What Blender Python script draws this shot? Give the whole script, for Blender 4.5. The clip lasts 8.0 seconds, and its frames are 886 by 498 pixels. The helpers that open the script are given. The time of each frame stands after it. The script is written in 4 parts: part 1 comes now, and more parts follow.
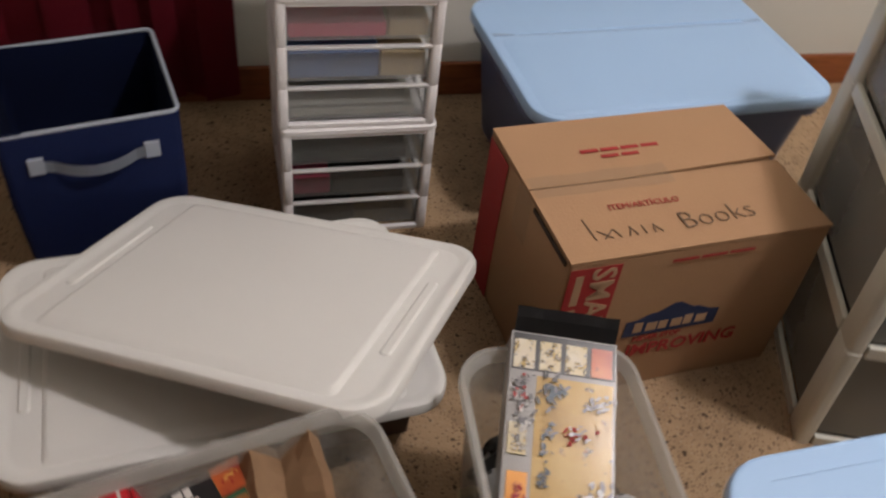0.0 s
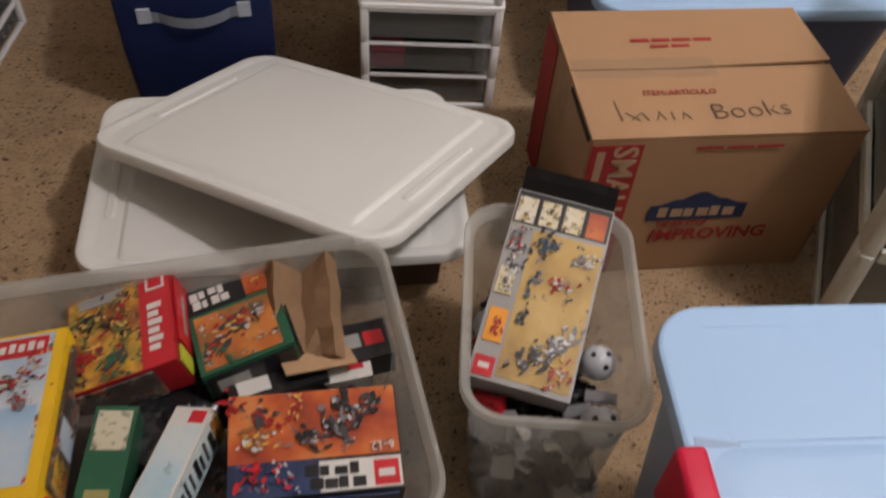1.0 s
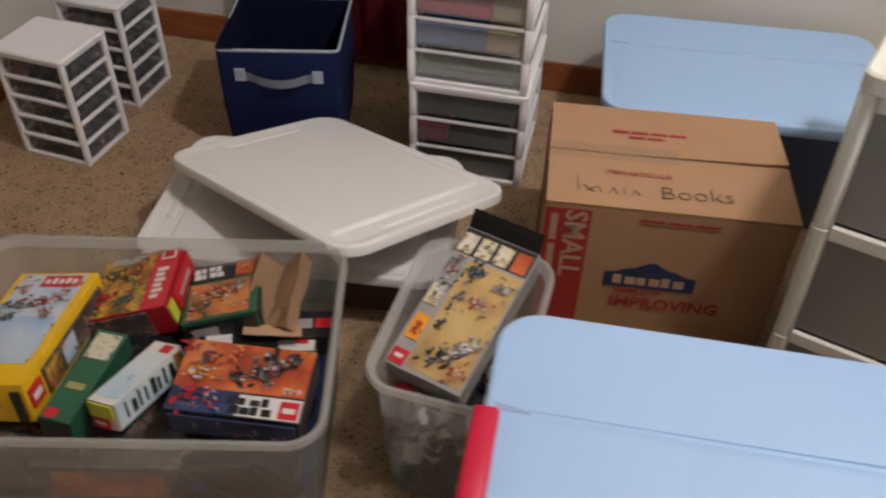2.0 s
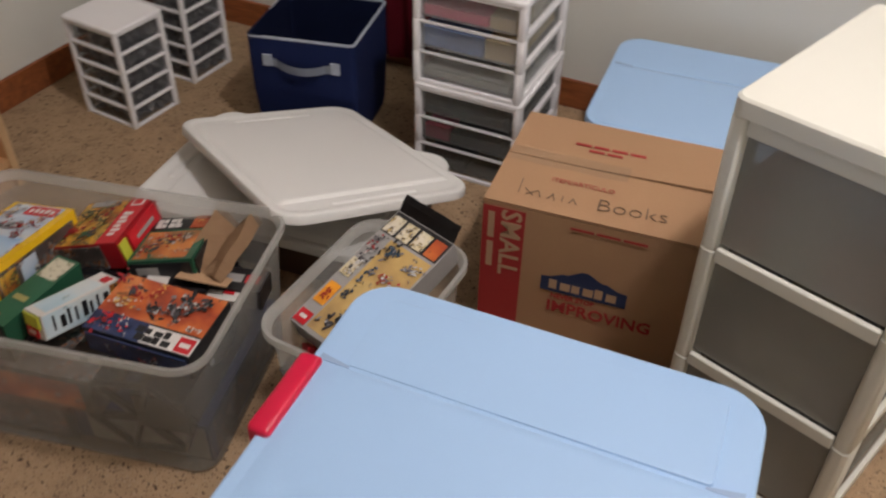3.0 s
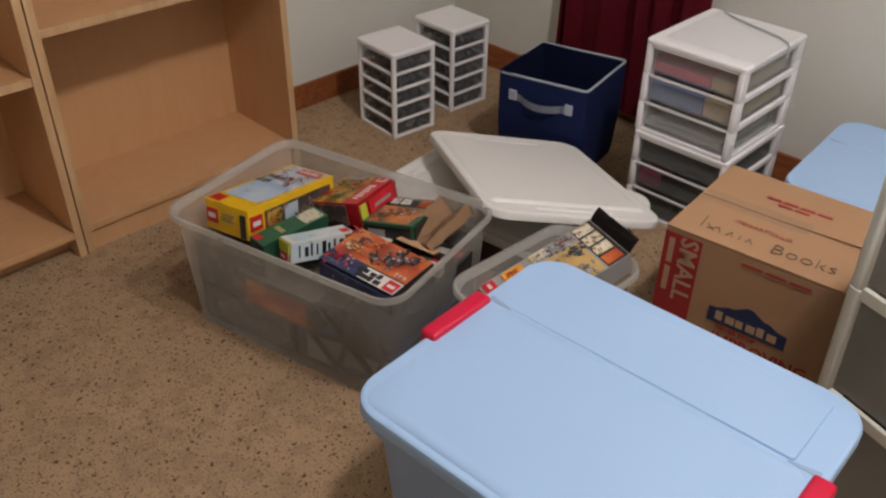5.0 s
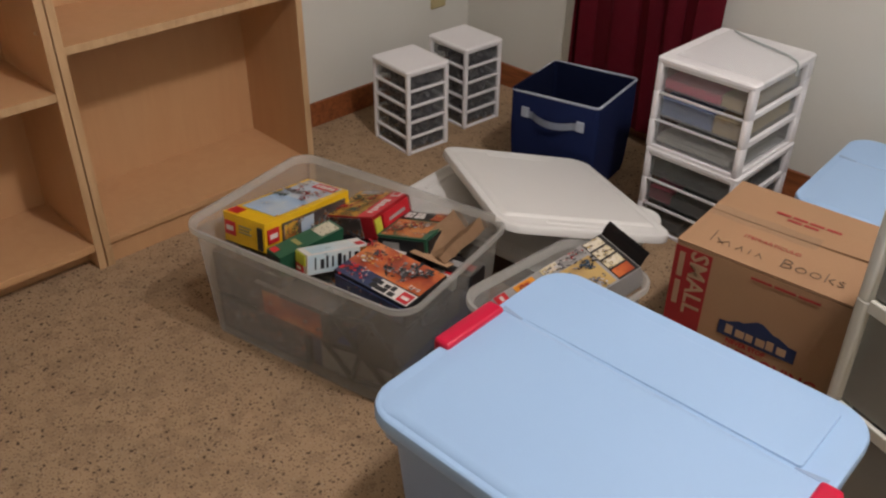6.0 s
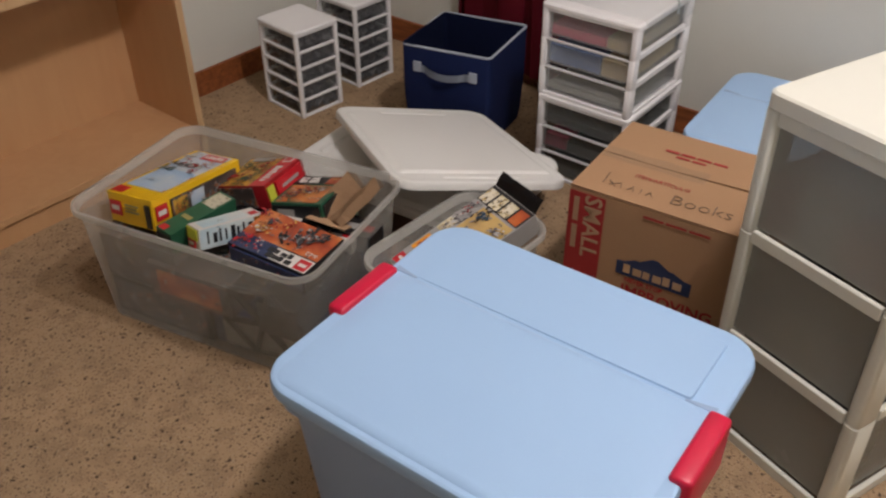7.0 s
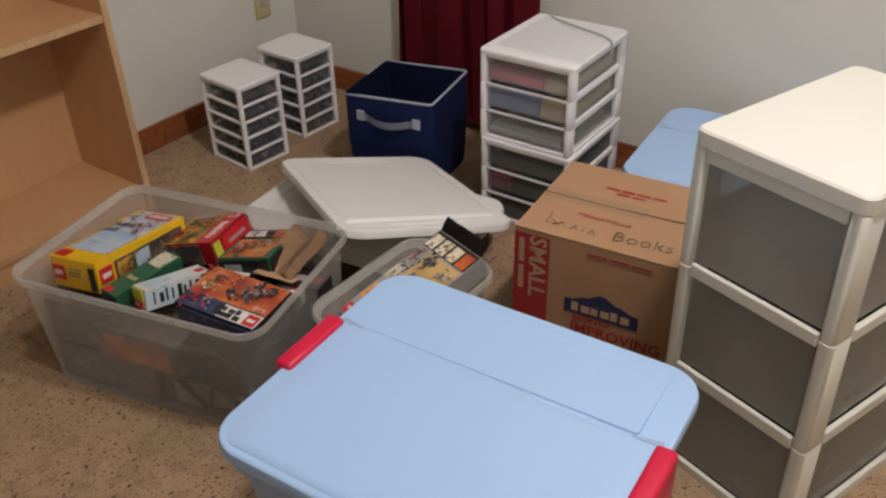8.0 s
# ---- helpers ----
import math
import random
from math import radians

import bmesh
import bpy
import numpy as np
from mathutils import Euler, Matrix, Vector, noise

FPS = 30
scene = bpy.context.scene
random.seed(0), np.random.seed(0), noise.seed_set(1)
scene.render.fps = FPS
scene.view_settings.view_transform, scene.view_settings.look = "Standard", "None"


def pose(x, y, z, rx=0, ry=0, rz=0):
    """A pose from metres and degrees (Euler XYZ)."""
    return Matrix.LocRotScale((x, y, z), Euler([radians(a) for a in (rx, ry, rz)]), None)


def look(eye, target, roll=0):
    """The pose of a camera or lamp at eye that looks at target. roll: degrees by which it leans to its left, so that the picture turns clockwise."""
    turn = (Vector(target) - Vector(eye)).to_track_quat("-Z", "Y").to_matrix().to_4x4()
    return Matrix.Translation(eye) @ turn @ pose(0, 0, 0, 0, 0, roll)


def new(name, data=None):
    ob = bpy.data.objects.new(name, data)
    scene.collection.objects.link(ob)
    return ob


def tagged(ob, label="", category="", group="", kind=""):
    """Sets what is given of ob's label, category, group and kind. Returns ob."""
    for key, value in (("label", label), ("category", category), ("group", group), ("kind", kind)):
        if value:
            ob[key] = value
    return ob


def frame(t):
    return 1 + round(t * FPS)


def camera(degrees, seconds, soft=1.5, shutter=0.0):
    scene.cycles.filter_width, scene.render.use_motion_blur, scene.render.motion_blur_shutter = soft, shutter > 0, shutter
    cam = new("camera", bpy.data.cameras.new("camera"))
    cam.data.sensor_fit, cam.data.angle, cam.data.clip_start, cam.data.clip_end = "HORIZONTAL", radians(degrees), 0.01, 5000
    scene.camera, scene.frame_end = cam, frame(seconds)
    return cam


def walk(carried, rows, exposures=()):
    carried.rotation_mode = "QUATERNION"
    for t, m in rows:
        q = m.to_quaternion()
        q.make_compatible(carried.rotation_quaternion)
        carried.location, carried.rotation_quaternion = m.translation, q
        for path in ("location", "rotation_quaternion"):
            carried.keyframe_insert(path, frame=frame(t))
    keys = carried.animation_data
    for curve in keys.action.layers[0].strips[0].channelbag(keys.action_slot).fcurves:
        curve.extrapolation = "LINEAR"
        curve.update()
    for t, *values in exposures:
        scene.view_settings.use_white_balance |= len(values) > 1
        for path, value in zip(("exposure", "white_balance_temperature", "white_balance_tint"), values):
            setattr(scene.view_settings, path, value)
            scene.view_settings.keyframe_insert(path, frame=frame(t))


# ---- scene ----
cam = camera(54.0, 8.0, soft=2.2, shutter=0.5)
PATH = [
    (0, (-0.462, -0.762, 1.122), (0.033, 0.617, -0.24), 7.7),
    (0.5, (-0.349, -0.862, 1.155), (-0.056, 0.536, -0.245), 10.8),
    (1, (-0.325, -0.934, 1.159), (-0.16, 0.364, -0.353), 4.9),
    (1.5, (-0.158, -1.096, 1.195), (-0.249, 0.251, -0.281), 1.5),
    (2, (0.018, -1.202, 1.246), (-0.224, 0.275, -0.08), 1.8),
    (2.2, (0.126, -1.196, 1.252), (-0.163, 0.245, -0.102), 0.6),
    (3.3, (0.510, -1.223, 1.262), (-0.213, 0.142, -0.006), 2.9),
    (3.5, (0.589, -1.254, 1.261), (-0.23, 0.057, -0.008), 3.3),
    (4, (0.653, -1.327, 1.266), (-0.271, -0.055, 0.03), 1.1),
    (4.5, (0.645, -1.398, 1.278), (-0.399, -0.199, 0.065), -1.0),
    (4.7, (0.638, -1.410, 1.280), (-0.423, -0.200, 0.093), 0.2),
    (5.8, (0.657, -1.447, 1.287), (-0.459, -0.216, 0.181), 0.7),
    (6, (0.66, -1.449, 1.288), (-0.46, -0.217, 0.18), 0.7),
    (6.5, (0.672, -1.433, 1.288), (-0.393, -0.169, 0.162), 0.5),
    (7, (0.689, -1.405, 1.284), (-0.256, -0.104, 0.095), -0.3),
    (7.5, (0.702, -1.403, 1.297), (-0.221, -0.049, 0.151), -0.9),
    (8, (0.712, -1.393, 1.301), (-0.186, 0.004, 0.186), -1.4),
]
walk(cam, [(t, look(eye, target, roll)) for t, eye, target, roll in PATH], [(0.0, 0.0)])

# ---- world and lamp ----
world = bpy.data.worlds.new("world")
world.use_nodes = True
scene.world = world
world.node_tree.nodes["Background"].inputs[0].default_value = (0.8, 0.9, 1.0, 1)
world.node_tree.nodes["Background"].inputs[1].default_value = 0.05
LAMP = (0.74, -0.42, 2.33)
bulb_light = bpy.data.lights.new("ceiling_bulb", "POINT")
bulb_light.energy, bulb_light.color, bulb_light.shadow_soft_size = 186, (1.0, 0.915, 0.91), 0.06
new("ceiling_bulb", bulb_light).location = LAMP


# ---- materials ----
def material(name, color, rough=0.5, metal=0.0, var=0.12, scale=9.0, bump=0.0, bump_scale=120.0, spec=0.5, coat=0.0):
    """A painted or moulded surface: base colour with soft stains, fine grain and relief, at object scale."""
    m = bpy.data.materials.new(name)
    m.use_nodes = True
    t = m.node_tree
    b = t.nodes["Principled BSDF"]
    b.inputs["Roughness"].default_value, b.inputs["Metallic"].default_value = rough, metal
    b.inputs["Specular IOR Level"].default_value, b.inputs["Coat Weight"].default_value = spec, coat
    co = t.nodes.new("ShaderNodeTexCoord")
    n1, n2 = t.nodes.new("ShaderNodeTexNoise"), t.nodes.new("ShaderNodeTexNoise")
    n1.inputs["Scale"].default_value, n1.inputs["Detail"].default_value = scale, 4
    n2.inputs["Scale"].default_value, n2.inputs["Detail"].default_value = bump_scale, 3
    mix = t.nodes.new("ShaderNodeMix")
    mix.data_type = "RGBA"
    mix.inputs["A"].default_value = (*[c * (1 - var) for c in color], 1)
    mix.inputs["B"].default_value = (*[min(1, c * (1 + var)) for c in color], 1)
    add = t.nodes.new("ShaderNodeMath")
    add.operation = "MULTIPLY_ADD"
    add.inputs[1].default_value, add.inputs[2].default_value = 0.35, 0.0
    sum_ = t.nodes.new("ShaderNodeMath")
    sum_.operation = "MULTIPLY_ADD"
    sum_.inputs[1].default_value = 0.65
    for n in (n1, n2):
        t.links.new(co.outputs["Object"], n.inputs["Vector"])
    t.links.new(n2.outputs["Fac"], add.inputs[0])
    t.links.new(n1.outputs["Fac"], sum_.inputs[0])
    t.links.new(add.outputs[0], sum_.inputs[2])
    t.links.new(sum_.outputs[0], mix.inputs["Factor"])
    t.links.new(mix.outputs["Result"], b.inputs["Base Color"])
    rr = t.nodes.new("ShaderNodeMapRange")
    rr.inputs["To Min"].default_value, rr.inputs["To Max"].default_value = max(0.05, rough - 0.08), min(1, rough + 0.08)
    t.links.new(n1.outputs["Fac"], rr.inputs["Value"])
    t.links.new(rr.outputs[0], b.inputs["Roughness"])
    if bump:
        bm_ = t.nodes.new("ShaderNodeBump")
        bm_.inputs["Strength"].default_value, bm_.inputs["Distance"].default_value = bump, 0.002
        t.links.new(n2.outputs["Fac"], bm_.inputs["Height"])
        t.links.new(bm_.outputs[0], b.inputs["Normal"])
    return m


def clear_plastic(name, color, see, rough=0.35, glow=0.35):
    """Milky moulded plastic: part of the light goes straight through, the rest scatters in it."""
    m = material(name, color, rough, var=0.06, scale=14)
    t = m.node_tree
    out, b = t.nodes["Material Output"], t.nodes["Principled BSDF"]
    tr, tl, mx, mx2 = (t.nodes.new(k) for k in ("ShaderNodeBsdfTransparent", "ShaderNodeBsdfTranslucent", "ShaderNodeMixShader", "ShaderNodeMixShader"))
    tr.inputs[0].default_value = (0.96, 0.97, 0.97, 1)
    tl.inputs[0].default_value = (*color, 1)
    mx2.inputs[0].default_value = glow
    mx.inputs[0].default_value = see
    t.links.new(b.outputs[0], mx2.inputs[1])
    t.links.new(tl.outputs[0], mx2.inputs[2])
    t.links.new(mx2.outputs[0], mx.inputs[1])
    t.links.new(tr.outputs[0], mx.inputs[2])
    t.links.new(mx.outputs[0], out.inputs["Surface"])
    return m


def wood(name, dark, light, rough=0.45, along=(1, 1, 12), scale=5.0):
    m = material(name, light, rough, bump=0.08)
    t = m.node_tree
    b = t.nodes["Principled BSDF"]
    co, mp = t.nodes.new("ShaderNodeTexCoord"), t.nodes.new("ShaderNodeMapping")
    mp.inputs["Scale"].default_value = along
    w, n, ramp = t.nodes.new("ShaderNodeTexNoise"), t.nodes.new("ShaderNodeTexNoise"), t.nodes.new("ShaderNodeValToRGB")
    w.inputs["Scale"].default_value, w.inputs["Detail"].default_value, w.inputs["Distortion"].default_value = scale, 6, 0.8
    ramp.color_ramp.elements[0].color, ramp.color_ramp.elements[1].color = (*dark, 1), (*light, 1)
    ramp.color_ramp.elements[0].position, ramp.color_ramp.elements[1].position = 0.3, 0.66
    t.links.new(co.outputs["Object"], mp.inputs[0])
    t.links.new(mp.outputs[0], w.inputs["Vector"])
    t.links.new(w.outputs["Fac"], ramp.inputs[0])
    t.links.new(ramp.outputs[0], b.inputs["Base Color"])
    return m


def printed(name, ground, figures, scale=12.0, amount=0.5, rough=0.3):
    """A printed picture, too small to read: a soft ground of a few colours with clusters of small hard-edged figures."""
    m = bpy.data.materials.new(name)
    m.use_nodes = True
    t = m.node_tree
    b = t.nodes["Principled BSDF"]
    b.inputs["Roughness"].default_value = rough
    co = t.nodes.new("ShaderNodeTexCoord")

    def noise_at(sc, detail):
        n = t.nodes.new("ShaderNodeTexNoise")
        n.inputs["Scale"].default_value, n.inputs["Detail"].default_value = sc, detail
        t.links.new(co.outputs["Object"], n.inputs["Vector"])
        return n

    def ramp_of(colors, lo, hi, kind):
        r = t.nodes.new("ShaderNodeValToRGB")
        r.color_ramp.interpolation = kind
        el = r.color_ramp.elements
        while len(el) < len(colors):
            el.new(0.5)
        for k, c in enumerate(colors):
            el[k].position, el[k].color = lo + (hi - lo) * k / max(1, len(colors) - (kind == "LINEAR")), (*c, 1)
        return r
    soft = noise_at(scale, 3)
    back = ramp_of(ground, 0.3, 0.7, "LINEAR")
    t.links.new(soft.outputs["Fac"], back.inputs[0])
    warp, shift = noise_at(scale * 9, 3), t.nodes.new("ShaderNodeVectorMath")
    shift.operation = "MULTIPLY_ADD"
    shift.inputs[1].default_value = [0.11 / scale] * 3
    t.links.new(warp.outputs["Color"], shift.inputs[0])
    t.links.new(co.outputs["Object"], shift.inputs[2])
    cell, sep = t.nodes.new("ShaderNodeTexVoronoi"), t.nodes.new("ShaderNodeSeparateColor")
    cell.inputs["Scale"].default_value = scale * 19
    t.links.new(shift.outputs[0], cell.inputs["Vector"])
    t.links.new(cell.outputs["Color"], sep.inputs[0])
    front = ramp_of(figures, 0.0, 1.0, "CONSTANT")
    t.links.new(sep.outputs[0], front.inputs[0])
    where = noise_at(scale * 3.4, 4)
    edge = t.nodes.new("ShaderNodeMapRange")
    edge.inputs["From Min"].default_value, edge.inputs["From Max"].default_value = 0.67 - 0.3 * amount, 0.74 - 0.3 * amount
    t.links.new(where.outputs["Fac"], edge.inputs["Value"])
    mx = t.nodes.new("ShaderNodeMix")
    mx.data_type = "RGBA"
    t.links.new(edge.outputs[0], mx.inputs["Factor"])
    t.links.new(back.outputs[0], mx.inputs["A"])
    t.links.new(front.outputs[0], mx.inputs["B"])
    t.links.new(mx.outputs["Result"], b.inputs["Base Color"])
    return m


def carpet_material():
    m = material("carpet", (0.40, 0.275, 0.165), 0.95, var=0.2, scale=7, spec=0.1)
    t = m.node_tree
    b = t.nodes["Principled BSDF"]
    co = t.nodes.new("ShaderNodeTexCoord")
    old = b.inputs["Base Color"].links[0].from_socket
    last = old
    for sc, lo, hi, col, size in ((9.0, 0.20, 0.80, (0.33, 0.235, 0.145), 0.5), (24.0, 0.30, 0.75, (0.28, 0.19, 0.115), 0.55), (210.0, 0.25, 0.5, (0.16, 0.105, 0.066), 0.7), (95.0, 0.15, 0.34, (0.075, 0.045, 0.03), 0.75), (130.0, 0.18, 0.36, (0.46, 0.36, 0.26), 0.4), (62.0, 0.14, 0.27, (0.035, 0.022, 0.016), 0.85)):
        v = t.nodes.new("ShaderNodeTexVoronoi")
        n = t.nodes.new("ShaderNodeTexNoise")
        n.inputs["Scale"].default_value = sc * 0.9
        off = t.nodes.new("ShaderNodeVectorMath")
        off.operation = "MULTIPLY_ADD"
        off.inputs[1].default_value = [1.3 / sc] * 3
        v.inputs["Scale"].default_value = sc
        v.inputs["Randomness"].default_value = 1.0
        r = t.nodes.new("ShaderNodeMapRange")
        r.inputs["From Min"].default_value, r.inputs["From Max"].default_value = lo, hi
        r.inputs["To Min"].default_value, r.inputs["To Max"].default_value = size, 0.0
        keep = t.nodes.new("ShaderNodeMath")
        keep.operation = "GREATER_THAN"
        keep.inputs[1].default_value = 0.52
        sep = t.nodes.new("ShaderNodeSeparateColor")
        mul = t.nodes.new("ShaderNodeMath")
        mul.operation = "MULTIPLY"
        mx = t.nodes.new("ShaderNodeMix")
        mx.data_type = "RGBA"
        mx.inputs["B"].default_value = (*col, 1)
        t.links.new(co.outputs["Object"], n.inputs["Vector"])
        t.links.new(n.outputs["Color"], off.inputs[0])
        t.links.new(co.outputs["Object"], off.inputs[2])
        t.links.new(off.outputs[0], v.inputs["Vector"])
        t.links.new(v.outputs["Distance"], r.inputs["Value"])
        t.links.new(v.outputs["Color"], sep.inputs[0])
        t.links.new(sep.outputs[0], keep.inputs[0])
        t.links.new(keep.outputs[0], mul.inputs[0])
        t.links.new(r.outputs[0], mul.inputs[1])
        t.links.new(mul.outputs[0], mx.inputs["Factor"])
        t.links.new(last, mx.inputs["A"])
        last = mx.outputs["Result"]
    t.links.new(last, b.inputs["Base Color"])
    n = t.nodes.new("ShaderNodeTexNoise")
    n.inputs["Scale"].default_value, n.inputs["Detail"].default_value = 260, 4
    bp = t.nodes.new("ShaderNodeBump")
    bp.inputs["Strength"].default_value, bp.inputs["Distance"].default_value = 0.7, 0.006
    t.links.new(co.outputs["Object"], n.inputs["Vector"])
    t.links.new(n.outputs["Fac"], bp.inputs["Height"])
    t.links.new(bp.outputs[0], b.inputs["Normal"])
    return m


CARPET = carpet_material()
WALL = material("wall_paint", (0.63, 0.63, 0.575), 0.85, var=0.04, scale=3, bump=0.12, bump_scale=160)
CEILING = material("ceiling_paint", (0.70, 0.69, 0.66), 0.9, var=0.03, bump=0.3, bump_scale=90)
BASE = wood("stained_oak", (0.16, 0.045, 0.014), (0.30, 0.095, 0.03), 0.4, (1.5, 10, 10), 6)
MAPLE = wood("maple_laminate", (0.53, 0.305, 0.15), (0.56, 0.33, 0.165), 0.42, (7, 7, 0.8), 4)
MAPLE_EDGE = wood("maple_edge", (0.46, 0.29, 0.145), (0.56, 0.37, 0.20), 0.45, (9, 9, 1), 4)
KRAFT = material("kraft_board", (0.37, 0.22, 0.122), 0.8, var=0.1, scale=6, bump=0.15, bump_scale=220, spec=0.2)
KRAFT_IN = material("kraft_raw", (0.44, 0.28, 0.165), 0.9, var=0.14, scale=14, spec=0.1)
BLUE_LID = material("pale_blue_plastic", (0.33, 0.50, 0.74), 0.42, var=0.03, scale=6, bump=0.05, bump_scale=300)
BLUE_BODY = material("blue_plastic", (0.26, 0.36, 0.55), 0.45, var=0.05, scale=6, bump=0.05, bump_scale=300)
BLUE_DARK = material("deep_blue_plastic", (0.05, 0.075, 0.16), 0.4, var=0.08)
RED = material("red_plastic", (0.52, 0.004, 0.04), 0.35, var=0.06)
WHITE = material("white_plastic", (0.79, 0.78, 0.79), 0.4, var=0.03, scale=8, bump=0.04, bump_scale=260)
LID_WHITE = material("matte_white_plastic", (0.70, 0.70, 0.675), 0.5, var=0.04, scale=5, bump=0.06, bump_scale=240)
CREAM = material("cream_plastic", (0.67, 0.665, 0.59), 0.38, var=0.03, scale=8, bump=0.04, bump_scale=260)
MILK_EDGE = material("milky_drawer_edge", (0.50, 0.50, 0.50), 0.35, var=0.06)
FROST = clear_plastic("frosted_drawer", (0.60, 0.60, 0.60), 0.74, 0.3)
TOWER_PANE = clear_plastic("smoky_drawer", (0.32, 0.32, 0.34), 0.80, 0.25)
CART_PANE = clear_plastic("dense_frosted_drawer", (0.50, 0.49, 0.45), 0.54, 0.24, 0.2)
RIM = clear_plastic("milky_rim", (0.70, 0.69, 0.66), 0.60, 0.25)
SMOKE = clear_plastic("frosted_panel", (0.32, 0.33, 0.32), 0.66, 0.3)
CLEAR = clear_plastic("milky_bin", (0.84, 0.83, 0.80), 0.74, 0.28, 0.5)
NAVY = material("navy_fabric", (0.008, 0.015, 0.062), 0.9, var=0.2, scale=40, bump=0.35, bump_scale=420, spec=0.15)
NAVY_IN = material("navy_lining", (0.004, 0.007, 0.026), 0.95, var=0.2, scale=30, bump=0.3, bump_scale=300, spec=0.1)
TRIM_GREY = material("grey_webbing", (0.34, 0.38, 0.45), 0.85, var=0.12, scale=60, bump=0.4, bump_scale=500, spec=0.2)
CURTAIN = material("dark_red_cloth", (0.16, 0.007, 0.018), 0.75, var=0.2, scale=20, bump=0.25, bump_scale=500, spec=0.25)
IVORY = material("ivory_plate", (0.50, 0.42, 0.22), 0.4, var=0.03)
DARK = material("dark_filler", (0.03, 0.03, 0.032), 0.5, var=0.3, scale=30)


# ---- mesh helpers ----
def part(name, bm, mat, parent=None, label="", smooth=False):
    me = bpy.data.meshes.new(name)
    bmesh.ops.recalc_face_normals(bm, faces=bm.faces[:])
    bm.to_mesh(me)
    bm.free()
    me.materials.append(mat)
    if smooth:
        for p in me.polygons:
            p.use_smooth = True
        me.set_sharp_from_angle(angle=radians(40))
    ob = new(name, me)
    if parent is not None:
        ob.parent = parent
    if label:
        tagged(ob, label)
    return ob


def thing(name, m, label, category, group="", kind=""):
    ob = new(name)
    ob.empty_display_size = 0.05
    ob.matrix_basis = m
    return tagged(ob, label, category, group, kind)


def block(x0, x1, y0, y1, z0, z1, bevel=0.0, seg=2, bm=None):
    """A box with its edges rounded, alone or added to a mesh."""
    b = bmesh.new()
    bmesh.ops.create_cube(b, size=1.0, matrix=Matrix.Translation(((x0 + x1) / 2, (y0 + y1) / 2, (z0 + z1) / 2)) @ Matrix.Diagonal((x1 - x0, y1 - y0, z1 - z0, 1)))
    if bevel:
        bmesh.ops.bevel(b, geom=b.edges[:], offset=bevel, segments=seg, profile=0.5, affect="EDGES")
    if bm is None:
        return b
    join(bm, b)
    return bm


def join(bm, other, m=None):
    made = {v: bm.verts.new(m @ v.co if m else v.co) for v in other.verts}
    for f in other.faces:
        bm.faces.new([made[v] for v in f.verts])
    other.free()
    return bm


def ring(w, d, r, n=5):
    """The outline of a rounded rectangle, anticlockwise from the right front corner."""
    pts = []
    for cx, cy, a0 in ((w / 2 - r, -d / 2 + r, -90), (w / 2 - r, d / 2 - r, 0), (-w / 2 + r, d / 2 - r, 90), (-w / 2 + r, -d / 2 + r, 180)):
        for k in range(n + 1):
            a = radians(a0 + 90 * k / n)
            pts.append((cx + r * math.cos(a), cy + r * math.sin(a)))
    return pts


def loft(levels, cap_start=True, cap_end=True, n=5, bm=None):
    """A skin through rounded rectangles (w, d, r, z), in order; the first and last may be closed."""
    bm = bm or bmesh.new()
    rows = [[bm.verts.new((x, y, z)) for x, y in ring(w, d, r, n)] for w, d, r, z in levels]
    for a, b in zip(rows, rows[1:]):
        for k in range(len(a)):
            bm.faces.new((a[k], a[(k + 1) % len(a)], b[(k + 1) % len(a)], b[k]))
    if cap_start:
        bm.faces.new(rows[0][::-1])
    if cap_end:
        top = bm.faces.new(rows[-1])
        if min(levels[-1][:2]) > 0.08:
            bmesh.ops.inset_region(bm, faces=[top], thickness=0.006, use_even_offset=True)
    return bm


def tube(points, radius, n=8, bm=None):
    bm = bm or bmesh.new()
    rows = []
    for k, p in enumerate(points):
        p = Vector(p)
        way = (Vector(points[min(k + 1, len(points) - 1)]) - Vector(points[max(k - 1, 0)])).normalized()
        side = way.cross(Vector((0, 0, 1)) if abs(way.z) < 0.9 else Vector((1, 0, 0))).normalized()
        up = side.cross(way)
        rows.append([bm.verts.new(p + radius * (math.cos(2 * math.pi * i / n) * side + math.sin(2 * math.pi * i / n) * up)) for i in range(n)])
    for a, b in zip(rows, rows[1:]):
        for i in range(n):
            bm.faces.new((a[i], a[(i + 1) % n], b[(i + 1) % n], b[i]))
    bm.faces.new(rows[0][::-1])
    bm.faces.new(rows[-1])
    return bm


def words(text, size, mat, parent, m, name="lettering", label="", bold=0.0):
    """Flat lettering in the built-in font, centred on m, turned into a mesh."""
    cu = bpy.data.curves.new(name, "FONT")
    cu.body, cu.size, cu.align_x, cu.align_y, cu.extrude, cu.offset, cu.resolution_u = text, size, "CENTER", "CENTER", 0.0003, bold, 2
    tmp = bpy.data.objects.new(name, cu)
    me = bpy.data.meshes.new_from_object(tmp)
    bpy.data.objects.remove(tmp)
    me.materials.clear()
    me.materials.append(mat)
    ob = new(name, me)
    ob.parent, ob.matrix_basis = parent, m
    if label:
        tagged(ob, label)
    return ob


